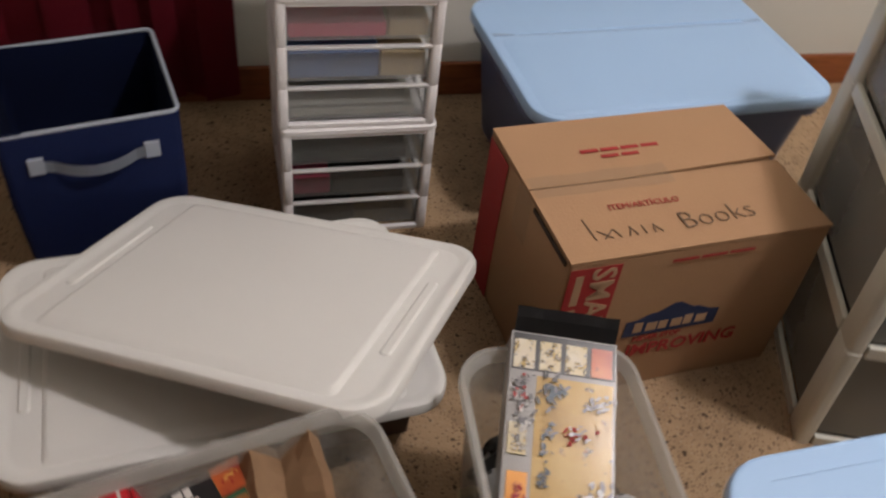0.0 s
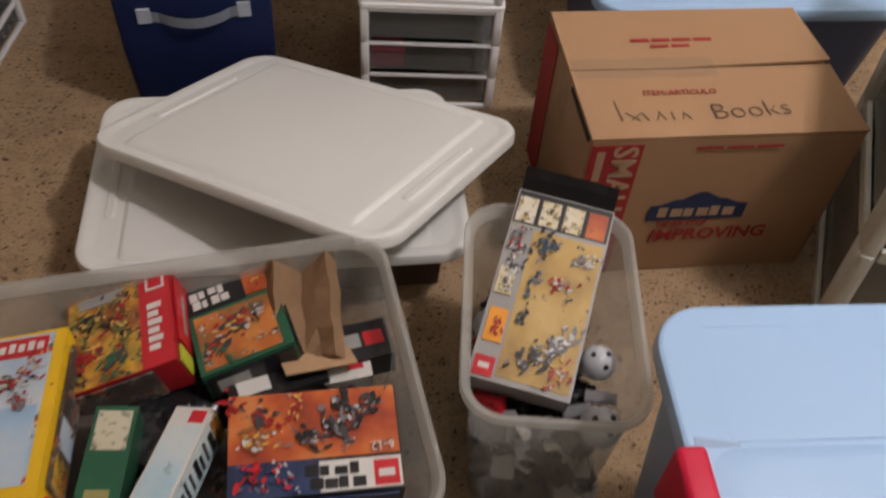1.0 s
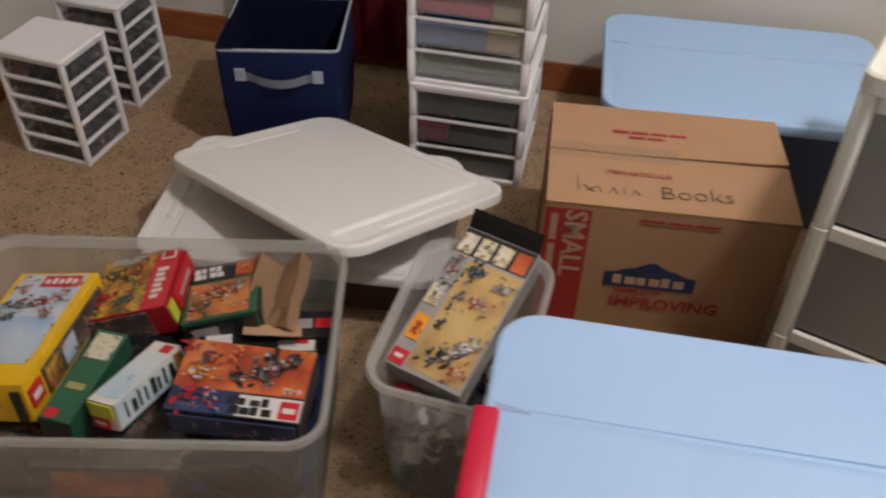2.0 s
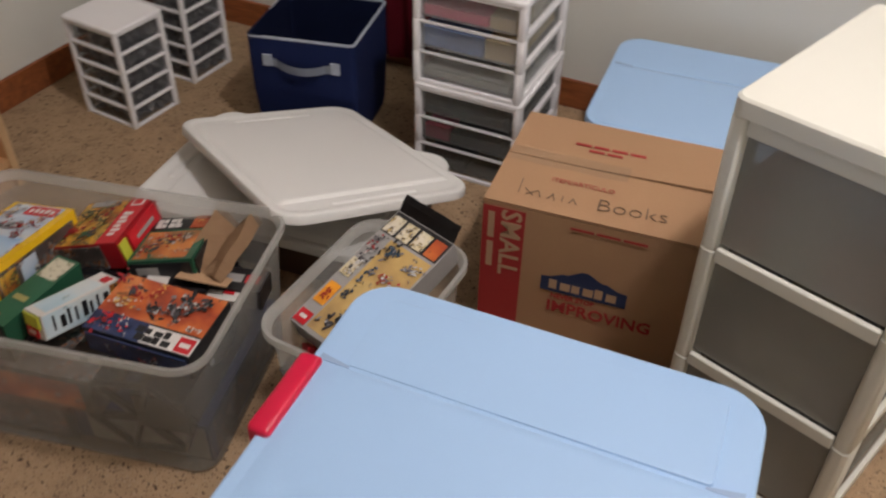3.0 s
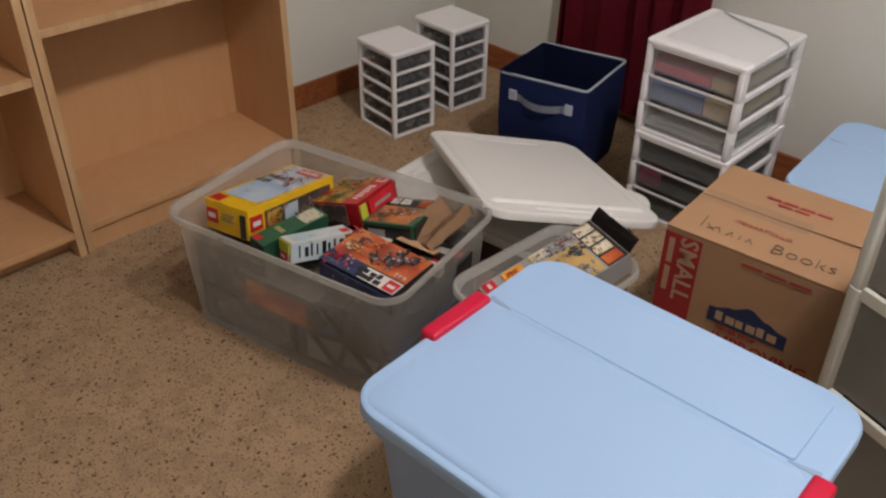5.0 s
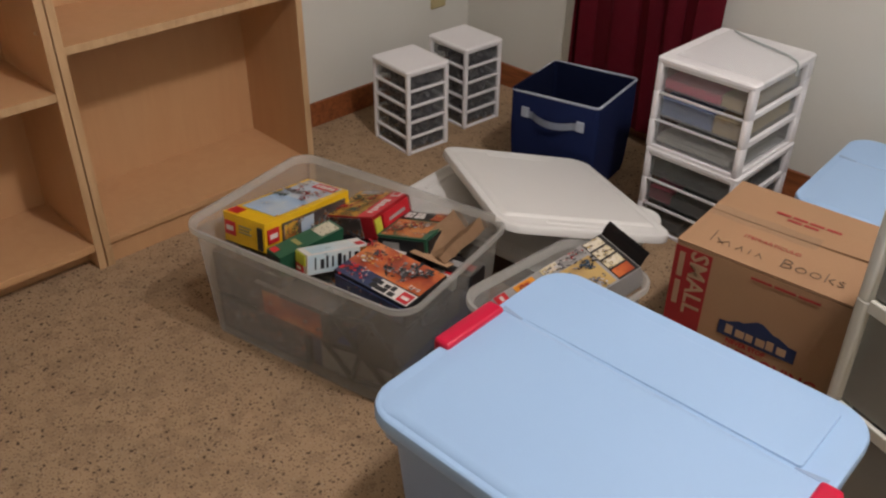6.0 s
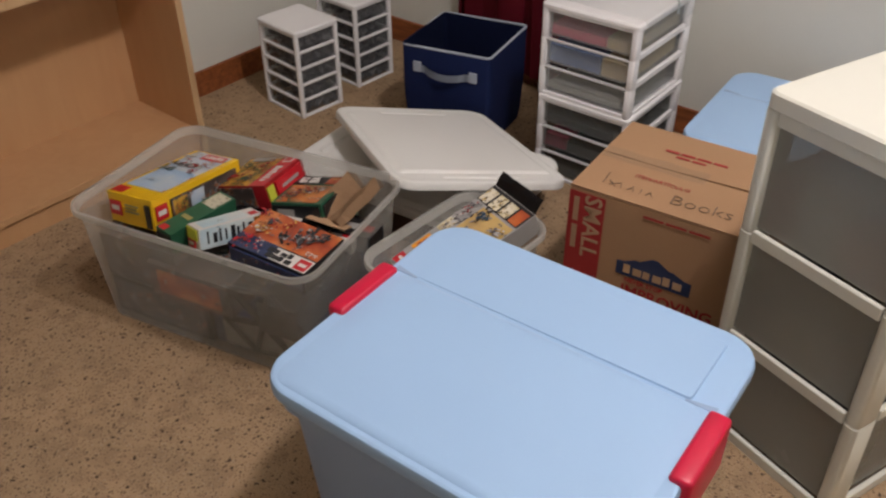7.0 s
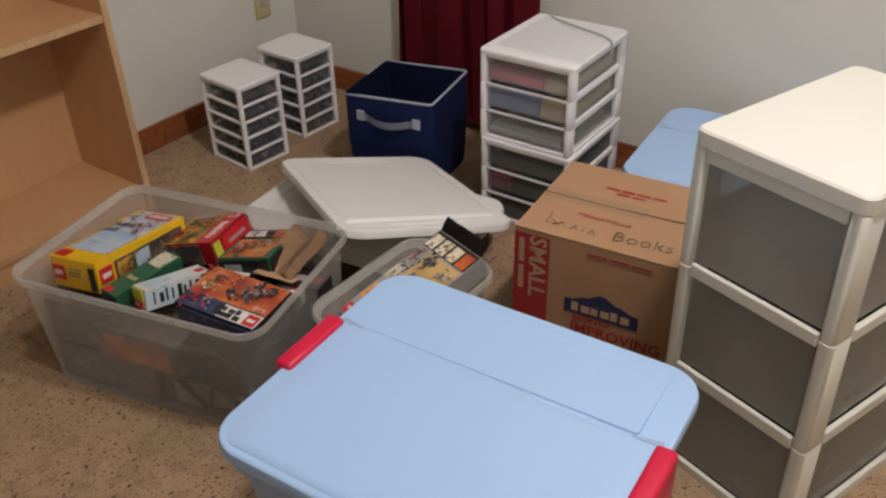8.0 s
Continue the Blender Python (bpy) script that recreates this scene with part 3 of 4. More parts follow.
def drawer_unit(name, m, w, d, h, count, frame_mat, pane_mat, label, group="", post=0.018, rail=0.010, cap=0.016, fills=None, knob=False, lip=0.0, thin_front=False, deep=0.0, side_rail=0.0):
    """A stack of translucent drawers in a moulded open frame: posts, rails and a rounded top."""
    ob = thing(name, m, label, "drawer unit", group)
    part("top", loft([(w - 0.004, d - 0.004, post * 0.6, h - cap), (w + 0.004, d + 0.004, post * 0.7, h - cap + 0.002), (w + 0.004, d + 0.004, post * 0.7, h - 0.004), (w - 0.004, d - 0.004, post * 0.6, h)], n=5), frame_mat, ob, smooth=True)
    step = (h - cap - rail) / count
    deep = deep or post
    for sx in (-1, 1):
        for sy in (-1, 1):
            stages = []
            for k in range(count):
                za, zb = k * (h - cap) / count, (k + 1) * (h - cap) / count
                stages += [(post * 0.9, deep * 0.9, post * 0.32, za), (post * 0.97, deep * 0.97, post * 0.34, za + 0.002), (post, deep, post * 0.35, zb - 0.002)]
            b = loft(stages + [(post * 0.94, deep * 0.94, post * 0.33, h - cap)], n=4)
            bmesh.ops.translate(b, verts=b.verts[:], vec=(sx * (w - post) / 2, sy * (d - deep) / 2, 0))
            part("post", b, frame_mat, ob, smooth=True)
    for k in range(count + 1):
        z = k * step
        if k == count:
            z = h - cap - rail + 0.001
        for sy in (-1, 1):
            y = sy * (d / 2 - 0.006)
            high = rail * 0.6 if sy < 0 and 0 < k < count and thin_front else rail
            part("rail", block(-w / 2 + post, w / 2 - post, y - 0.005, y + 0.005, z, z + high, 0.0015, 1), MILK_EDGE if high < rail else frame_mat, ob)
        for sx in (-1, 1):
            x = sx * (w / 2 - 0.006)
            part("rail", block(x - 0.005, x + 0.005, -d / 2 + deep, d / 2 - deep, z, z + (side_rail if side_rail and 0 < k < count else rail), 0.0015, 1), frame_mat, ob)
    part("back_panel", block(-w / 2 + post, w / 2 - post, d / 2 - 0.004, d / 2 - 0.001, rail, h - cap), frame_mat, ob)
    for k in range(count):
        z0, z1 = k * step + rail + 0.0015, (k + 1) * step - 0.003
        wi, di = (w - 0.024 if deep > post else w - 2 * post + 0.010), d - 0.022
        shell = [(wi - 0.008, di - 0.008, 0.006, z0), (wi, di, 0.008, z0 + 0.003), (wi, di, 0.008, z1), (wi - 0.004, di - 0.004, 0.006, z1), (wi - 0.004, di - 0.004, 0.006, z0 + 0.003)]
        dr = part("drawer", loft(shell, cap_end=False, n=3), pane_mat, ob, smooth=True)
        if lip:
            part("pull_lip", block(-wi / 2 + 0.004, wi / 2 - 0.004, -d / 2 - lip, -d / 2 + 0.008, z0, z0 + 0.010, 0.003), frame_mat, dr)
        if knob:
            b = bmesh.new()
            bmesh.ops.create_uvsphere(b, u_segments=10, v_segments=8, radius=0.007, matrix=Matrix.Translation((0, -d / 2 + 0.002, (z0 + z1) / 2)))
            part("knob", b, knob, dr, smooth=True)
        fill = fills[k] if fills else None
        if fill == "bits":
            bits(wi * 0.85, di * 0.82, (z1 - z0) * 0.45, 42, TOY_BITS, dr, z0 + 0.002, 11 * k + int(1000 * w))
        elif fill:
            x = -wi / 2 + 0.008
            for frac, high, mat in fill:
                part("drawer_fill", block(x, x + frac * (wi - 0.016) - 0.003, -di / 2 + 0.008, di / 2 - 0.02, z0 + 0.003, z0 + 0.003 + high * (z1 - z0), 0.003), mat, dr)
                x += frac * (wi - 0.016)
    return ob


for x, y, turn in ((-1.163, 0.394, -8.0), (-1.166, 0.658, -6.0)):
    drawer_unit("small_drawer_tower", pose(x, y, 0, 0, 0, turn), 0.185, 0.165, 0.28, 5, WHITE, TOWER_PANE, "small white five-drawer tower of smoky drawers holding small parts",
                "small drawer towers by the wall", 0.015, 0.008, 0.012, ["bits"] * 5)

PINK = material("pink_paper", (0.60, 0.06, 0.14), 0.6)
BLUE_PAPER = material("blue_paper", (0.10, 0.19, 0.42), 0.6)
BEIGE = material("beige_paper", (0.52, 0.40, 0.22), 0.7)
STRAW = material("straw_cloth", (0.20, 0.17, 0.10), 0.85, var=0.4, scale=30)
DUSTY = material("dusty_rose_cloth", (0.30, 0.13, 0.10), 0.85, var=0.3, scale=18)
PALE = material("pale_paper", (0.42, 0.42, 0.38), 0.7)
drawer_unit("drawer_unit", pose(-0.202, 0.598, 0, 0, 0, -2.2), 0.268, 0.31, 0.245, 3, WHITE, SMOKE, "white plastic drawer unit with smoky drawers under another", "stacked drawer units",
            0.017, 0.009, 0.014, [[(0.5, 0.4, DARK)], [(0.3, 0.6, PINK), (0.6, 0.5, DARK)], [(0.9, 0.35, DARK)]], thin_front=True, deep=0.032, side_rail=0.016)
drawer_unit("drawer_unit", pose(-0.205, 0.598, 0.245, 0, 0, -2.6), 0.268, 0.31, 0.247, 3, WHITE, FROST, "white plastic drawer unit with papers in clear drawers", "stacked drawer units",
            0.017, 0.009, 0.014, [[(0.95, 0.25, PALE)], [(0.66, 0.8, BLUE_PAPER), (0.34, 0.75, BEIGE)], [(0.7, 0.42, PINK), (0.3, 0.5, BEIGE)]], thin_front=True, deep=0.032, side_rail=0.016)
# the cart's dark fills are added blockers that deepen its shadow on the carton
drawer_unit("large_drawer_cart", pose(0.617, -0.012, -0.003) @ pose(0, 0, 0, -1.0, -1.1, 0) @ pose(0, 0, 0, 0, 0, -22.7), 0.302, 0.425, 0.698, 3, CREAM, CART_PANE, "tall cream plastic three-drawer cart with smoky translucent drawers", "",
            0.028, 0.024, 0.030, [[(0.55, 0.55, DARK), (0.45, 0.75, DARK)], [(0.25, 0.62, DARK), (0.45, 0.34, STRAW), (0.30, 0.55, DARK)], [(0.26, 0.55, DUSTY), (0.32, 0.70, PALE), (0.42, 0.40, DUSTY)]], deep=0.056)


# ---- fabric bin ----
def fabric_bin():
    ob = thing("fabric_bin", pose(-0.658, 0.567, 0, 0, 0, 8.5), "navy blue fabric storage cube with grey trim and strap", "fabric bin")
    w, d, h, t = 0.278, 0.265, 0.289, 0.006
    part("side_wall", loft([(w - 0.022, d - 0.022, 0.012, 0.0), (w - 0.014, d - 0.014, 0.012, 0.025), (w - 0.001, d - 0.001, 0.012, h * 0.5), (w, d, 0.012, h)], cap_end=False, n=3), NAVY, ob)
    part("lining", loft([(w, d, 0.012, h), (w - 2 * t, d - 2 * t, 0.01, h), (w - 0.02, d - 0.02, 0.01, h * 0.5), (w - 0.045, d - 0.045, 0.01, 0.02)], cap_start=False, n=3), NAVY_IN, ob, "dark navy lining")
    pts = [(x, y, h + 0.004 * math.sin(9 * x + 4 * y)) for x, y in ring(w - 0.004, d - 0.004, 0.012, 3)]
    part("edge_binding", tube(pts + pts[:1], 0.0038, 6), TRIM_GREY, ob, "grey edge binding", smooth=True)
    b = bmesh.new()
    rows = []
    for k in range(13):
        s = k / 12
        y = -d / 2 - 0.002 - 0.018 * math.sin(math.pi * min(1, max(0, (s - 0.18) / 0.64))) ** 0.7
        z = 0.228 - 0.012 * math.sin(math.pi * s)
        x = -0.094 + 0.188 * s
        rows.append([b.verts.new((x, y, z - 0.011)), b.verts.new((x, y - 0.001, z + 0.011))])
    for p, q in zip(rows, rows[1:]):
        b.faces.new((p[0], q[0], q[1], p[1]))
    bmesh.ops.solidify(b, geom=b.faces[:], thickness=0.003)
    part("strap", b, TRIM_GREY, ob, "grey webbing strap handle")
    for x in (-0.088, 0.088):
        part("strap_tab", block(x - 0.012, x + 0.012, -d / 2 - 0.005, -d / 2 + 0.002, 0.212, 0.242, 0.001, 1), TRIM_GREY, ob, "stitched end of the strap")


fabric_bin()


# ---- clear bins ----
def clear_bin(m, w, d, h, label, ribs):
    ob = thing("clear_bin", m, label, "storage bin", "open clear bins")
    t = 0.0022
    skin = [(w - 0.068, d - 0.060, 0.035, 0.0), (w - 0.058, d - 0.050, 0.04, 0.006), (w - 0.024, d - 0.024, 0.047, h - 0.016)]
    inner = [(w - 0.028, d - 0.028, 0.045, h - 0.016), (w - 0.062, d - 0.054, 0.038, 0.008)]
    part("shell", loft(skin + inner, n=7), CLEAR, ob, smooth=True)
    rim = [(w - 0.024, d - 0.024, 0.047, h - 0.016), (w - 0.006, d - 0.006, 0.052, h - 0.015), (w, d, 0.055, h - 0.012), (w, d, 0.055, h - 0.003), (w - 0.003, d - 0.003, 0.053, h),
           (w - 0.014, d - 0.014, 0.048, h), (w - 0.020, d - 0.020, 0.046, h - 0.003), (w - 0.028, d - 0.028, 0.045, h - 0.016)]
    part("rim", loft(rim, False, False, n=7), RIM, ob, "milky rolled rim", smooth=True)
    for x in ribs:
        for sy in (-1, 1):
            b = block(x - 0.006, x + 0.006, -0.003, 0.003, h - 0.016, h - 0.002, 0.002)
            bmesh.ops.translate(b, verts=b.verts[:], vec=(0, sy * (d / 2 + 0.001), 0))
            part("rim_tab", b, CLEAR, ob)
    return ob


BIN = pose(-0.556, -0.405, 0, 0, 0, 10.3)
clear_bin(BIN @ pose(-0.014, 0, 0), 0.600, 0.412, 0.292, "open clear plastic bin heaped with toy set boxes", (-0.12, 0.12))
BIN2 = pose(-0.095, -0.279, 0, 0, 0, -6.0)
clear_bin(BIN2, 0.232, 0.345, 0.287, "narrow open clear plastic bin filled with toy parts", ())


# ---- boxes of toys ----
def ink(name, c, rough=0.32):
    return material(name, c, rough, var=0.08, scale=50, bump=0.05, bump_scale=60)


YELLOW, LOGO_RED, INK_BLACK = ink("yellow_card", (0.74, 0.45, 0.012)), ink("signal_red_card", (0.50, 0.012, 0.022)), ink("black_card", (0.012, 0.012, 0.014))
GREEN_CARD, WHITE_CARD = ink("dark_green_card", (0.02, 0.095, 0.05)), ink("white_card", (0.62, 0.60, 0.57))
NAVY_CARD, SILVER_CARD = ink("navy_card", (0.02, 0.035, 0.10)), ink("grey_card", (0.30, 0.29, 0.28), 0.32)
SHADE, PALE_FIG, RUST, OLIVE = (0.02, 0.02, 0.025), (0.50, 0.48, 0.45), (0.30, 0.05, 0.02), (0.10, 0.11, 0.03)
ART_SEA = printed("harbour_picture", [(0.60, 0.58, 0.54), (0.48, 0.55, 0.62), (0.36, 0.47, 0.60), (0.58, 0.60, 0.60)], [SHADE, PALE_FIG, (0.45, 0.05, 0.03), (0.10, 0.12, 0.15), (0.50, 0.40, 0.25), PALE_FIG], 9, 0.35)
ART_JUNGLE = printed("jungle_picture", [(0.05, 0.03, 0.015), (0.32, 0.10, 0.02), (0.60, 0.34, 0.04), (0.18, 0.13, 0.03)], [SHADE, OLIVE, (0.22, 0.22, 0.05), RUST, (0.45, 0.28, 0.05), SHADE], 15, 0.55)
ART_ORANGE = printed("desert_picture", [(0.10, 0.028, 0.025), (0.34, 0.055, 0.02), (0.52, 0.125, 0.03), (0.56, 0.24, 0.085)], [SHADE, (0.10, 0.10, 0.11), PALE_FIG, SHADE, (0.16, 0.13, 0.12), RUST], 12, 0.22)
ART_NAVY = printed("night_picture", [(0.01, 0.015, 0.04), (0.03, 0.05, 0.13), (0.02, 0.02, 0.05)], [(0.35, 0.02, 0.03), SHADE, (0.30, 0.32, 0.36), SHADE], 14, 0.3)
ART_GREEN = printed("speeder_picture", [(0.04, 0.10, 0.04), (0.46, 0.13, 0.03), (0.60, 0.26, 0.06)], [SHADE, PALE_FIG, (0.30, 0.24, 0.15), RUST, SHADE], 16, 0.35)
ART_SAND = printed("sand_picture", [(0.34, 0.22, 0.10), (0.52, 0.35, 0.13), (0.58, 0.42, 0.18)], [(0.04, 0.05, 0.06), SHADE, (0.36, 0.30, 0.22), (0.08, 0.09, 0.10), (0.30, 0.14, 0.06), (0.20, 0.18, 0.15)], 13, 0.18, 0.12)
ART_FACE = printed("portrait_picture", [(0.60, 0.50, 0.26), (0.70, 0.66, 0.58)], [SHADE, (0.55, 0.40, 0.16), PALE_FIG, (0.20, 0.15, 0.08)], 26, 0.6, 0.16)
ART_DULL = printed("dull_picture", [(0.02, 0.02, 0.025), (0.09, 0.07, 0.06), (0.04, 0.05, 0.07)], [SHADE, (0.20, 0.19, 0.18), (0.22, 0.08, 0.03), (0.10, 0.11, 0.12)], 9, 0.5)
MIST_PANEL = ink("mid_grey_card", (0.26, 0.25, 0.23))
OLIVE_TINT = ink("olive_print_card", (0.30, 0.26, 0.10))
ART_CREAM = printed("label_picture", [(0.50, 0.46, 0.34), (0.54, 0.50, 0.38)], [(0.16, 0.14, 0.10), (0.30, 0.27, 0.18)], 22, 0.45)


def toy_box(m, w, l, t, side, label, prints=(), seed=1):
    """A flat carton lying face up: m is the middle of its top face. Prints: (face, x0, x1, y0, y1, material, name, label)."""
    ob = thing("toy_set_box", m @ pose(0, 0, -t), label, "toy box", "toy set boxes")
    bm = block(-w / 2, w / 2, -l / 2, l / 2, 0, t)
    bmesh.ops.subdivide_edges(bm, edges=bm.edges[:], cuts=4, use_grid_fill=True)
    for v in bm.verts:
        p = v.co + Vector((seed * 3.1, seed * 1.7, 0))
        k = 0.0 if abs(v.co.z - t) < 1e-5 and abs(v.co.x) < w * 0.45 and abs(v.co.y) < l * 0.45 else 0.0016
        v.co += k * Vector((noise.noise(p * 22), noise.noise(p * 22 + Vector((9, 0, 0))), -abs(noise.noise(p * 22 + Vector((0, 9, 0))))))
    part("carton", bm, side, ob)
    faces = {"top": pose(0, 0, t), "near": pose(0, -l / 2 - 0.0012, t / 2, 90, 0, 0), "right": pose(w / 2 + 0.0012, 0, t / 2, 90, 0, 90), "left": pose(-w / 2 - 0.0012, 0, t / 2, 90, 0, -90), "far": pose(0, l / 2 + 0.0012, t / 2, 90, 0, 180)}
    for k, (face, x0, x1, y0, y1, mat, name, lab) in enumerate(prints):
        o = part(name, flat(rect(x0, x1, y0, y1), 0.0002, 0.0006 + 0.0002 * k), mat, ob, lab)
        o.matrix_basis = faces[face]
    return ob, faces


def top_at(x, y, z, turn, rx=0, ry=0):
    return pose(x, y, z, 0, 0, turn) @ pose(0, 0, 0, rx, ry, 0)


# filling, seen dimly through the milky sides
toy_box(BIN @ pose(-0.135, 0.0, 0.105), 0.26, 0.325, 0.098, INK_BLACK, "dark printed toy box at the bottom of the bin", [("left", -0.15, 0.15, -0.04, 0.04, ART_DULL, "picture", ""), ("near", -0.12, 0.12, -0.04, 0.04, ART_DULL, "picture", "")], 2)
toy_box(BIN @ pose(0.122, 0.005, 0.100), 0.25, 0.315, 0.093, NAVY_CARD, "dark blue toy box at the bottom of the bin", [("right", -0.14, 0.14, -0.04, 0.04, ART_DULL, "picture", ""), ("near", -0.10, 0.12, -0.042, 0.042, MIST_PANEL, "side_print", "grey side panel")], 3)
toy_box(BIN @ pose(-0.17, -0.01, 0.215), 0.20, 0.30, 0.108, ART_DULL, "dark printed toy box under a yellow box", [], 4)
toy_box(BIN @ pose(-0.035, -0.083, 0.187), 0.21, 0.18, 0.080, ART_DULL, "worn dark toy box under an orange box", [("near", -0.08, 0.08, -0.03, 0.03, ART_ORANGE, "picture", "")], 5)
toy_box(BIN @ pose(0.185, -0.05, 0.180), 0.09, 0.25, 0.078, INK_BLACK, "black toy box lying beside an orange box", [("top", -0.03, 0.03, -0.02, 0.10, SILVER_CARD, "picture", "")], 6)
toy_box(BIN @ pose(0.05, 0.105, 0.197), 0.24, 0.14, 0.090, GREEN_CARD, "dark green toy box under a crushed carton", [], 7)

LIME_CARD, BLUE_CARD, DEEP_RED = ink("lime_card", (0.50, 0.52, 0.05)), ink("pale_blue_card", (0.30, 0.45, 0.62)), ink("deep_red_card", (0.30, 0.008, 0.014))
ART_WATER = printed("water_picture", [(0.24, 0.40, 0.60), (0.36, 0.50, 0.66), (0.50, 0.58, 0.64)], [(0.30, 0.44, 0.60), (0.55, 0.60, 0.64)], 8, 0.2)
ART_SKY = printed("pale_sky_picture", [(0.62, 0.62, 0.58), (0.50, 0.60, 0.64), (0.36, 0.52, 0.60)], [(0.60, 0.60, 0.58), (0.25, 0.36, 0.40)], 9, 0.25)
yellow_box, _ = toy_box(top_at(-0.740, -0.432, 0.288, 7, -8, -5), 0.128, 0.266, 0.067, YELLOW, "yellow toy set box with a harbour picture", [
    ("top", -0.054, 0.050, -0.088, 0.128, ART_SEA, "picture", "blue and white harbour picture"), ("top", -0.054, 0.046, -0.088, 0.018, ART_WATER, "picture", "blue water picture"),
    ("top", -0.060, -0.028, -0.126, -0.098, LOGO_RED, "logo_square", ""), ("top", -0.018, 0.044, 0.094, 0.124, LOGO_RED, "title_strip", "red title strip"),
    *[("top", -0.012 + 0.011 * i, -0.005 + 0.011 * i, 0.102, 0.114 + 0.003 * (i % 2), WHITE_CARD, "logo_bar", "") for i in range(5)],
    ("near", -0.058, -0.026, -0.016, 0.016, LOGO_RED, "logo_square", ""), ("near", -0.053, -0.031, -0.005, 0.006, WHITE_CARD, "logo_bar", ""),
    *[("near", -0.014, 0.024 - 0.006 * (i % 2), 0.010 - 0.007 * i, 0.013 - 0.007 * i, OLIVE_TINT, "print_bar", "") for i in range(3)], ("near", 0.044, 0.058, -0.030, 0.022, INK_BLACK, "title_strip", ""),
    ("right", -0.128, -0.096, -0.014, 0.018, LOGO_RED, "logo_square", ""), ("right", -0.123, -0.101, -0.004, 0.007, WHITE_CARD, "logo_bar", ""), ("right", -0.085, 0.115, -0.024, 0.020, ART_DULL, "picture", ""),
    ("right", -0.080, -0.040, -0.020, 0.016, ART_JUNGLE, "picture", ""), ("right", -0.030, 0.010, -0.020, 0.016, ART_SEA, "picture", "")], 8)
red_box, _ = toy_box(top_at(-0.634, -0.290, 0.262, 13, -3, -14), 0.136, 0.150, 0.054, DEEP_RED, "red toy set box with a jungle battle picture", [
    ("top", -0.066, 0.026, -0.073, 0.073, ART_JUNGLE, "picture", "yellow and green battle picture"), ("top", 0.026, 0.067, -0.074, 0.074, LOGO_RED, "title_strip", "red title strip"),
    *[("top", 0.036, 0.050 + 0.004 * (i % 2), -0.050 + 0.013 * i, -0.041 + 0.013 * i, WHITE_CARD, "logo_bar", "") for i in range(6)], ("top", 0.036, 0.060, 0.046, 0.070, WHITE_CARD, "logo_square", ""),
    ("top", 0.039, 0.057, 0.049, 0.067, LOGO_RED, "logo_square", ""), ("top", -0.052, 0.006, 0.050, 0.066, SILVER_CARD, "logo_bar", ""), ("right", -0.072, -0.048, -0.014, 0.020, LIME_CARD, "age_mark", "yellow green age mark"),
    ("right", -0.040, 0.068, -0.020, 0.020, LOGO_RED, "side_print", ""), ("right", -0.020, 0.045, -0.004, 0.004, SILVER_CARD, "print_bar", ""), ("near", -0.064, 0.036, -0.024, 0.024, ART_DULL, "picture", "")], 9)
green_box, _ = toy_box(top_at(-0.497, -0.266, 0.252, 19.4, -8.4, -7.9), 0.118, 0.152, 0.046, GREEN_CARD, "dark green toy set box with a desert picture", [
    ("top", -0.052, 0.046, -0.070, 0.022, ART_GREEN, "picture", "orange and green picture"), ("top", -0.057, 0.020, 0.028, 0.074, INK_BLACK, "title_strip", "black title strip"),
    *[("top", -0.050 + 0.0125 * i, -0.0395 + 0.0125 * i - 0.003 * (i % 2), 0.052 + 0.002 * (i % 3), 0.067, WHITE_CARD, "logo_bar", "") for i in range(4)], *[("top", -0.048 + 0.0125 * i, -0.0375 + 0.0125 * i - 0.004 * (i % 3 == 1), 0.036, 0.050 - 0.002 * (i % 2), WHITE_CARD, "logo_bar", "") for i in range(4)],
    ("top", 0.021, 0.057, 0.030, 0.073, ART_ORANGE, "picture", ""), ("near", -0.055, 0.055, -0.018, 0.018, INK_BLACK, "side_print", ""), ("near", -0.045, -0.005, -0.010, 0.010, SILVER_CARD, "print_bar", ""),
    ("right", -0.07, 0.07, -0.018, 0.018, INK_BLACK, "side_print", "")], 10)
toy_box(top_at(-0.619, -0.484, 0.264, -1, -1, 2.6), 0.047, 0.172, 0.054, GREEN_CARD, "slim green toy box standing on its long side", [
    ("top", -0.019, 0.019, 0.030, 0.080, ART_CREAM, "label_patch", "cream printed patch"), ("top", -0.019, -0.001, -0.083, -0.067, LOGO_RED, "logo_square", ""), ("top", -0.014, 0.012, -0.03, -0.018, OLIVE_TINT, "print_bar", ""),
    ("near", -0.020, 0.020, -0.024, 0.020, INK_BLACK, "side_print", "")], 11)
toy_box(top_at(-0.548, -0.468, 0.268, -12, -9, -10), 0.046, 0.146, 0.046, WHITE_CARD, "slim white toy box with dark lettering blocks", [
    ("top", -0.020, 0.020, -0.060, 0.045, ART_SKY, "picture", "pale sky picture"), ("top", 0.000, 0.018, 0.050, 0.068, LOGO_RED, "logo_square", ""),
    ("right", -0.071, 0.071, -0.021, 0.021, ART_SKY, "picture", ""), *[("right", -0.056 + 0.0135 * i, -0.056 + 0.0135 * i + (0.004, 0.009, 0.005)[i % 3], -0.012, (0.015, 0.009, 0.015, 0.012)[i % 4], INK_BLACK, "print_bar", "") for i in range(8)],
    ("right", 0.052, 0.071, -0.020, 0.020, ART_JUNGLE, "picture", ""), ("near", -0.021, 0.021, -0.002, 0.021, LIME_CARD, "picture", ""), ("near", -0.019, 0.010, -0.021, -0.004, LOGO_RED, "logo_square", ""), ("near", -0.014, 0.005, -0.015, -0.009, WHITE_CARD, "logo_bar", "")], 12)
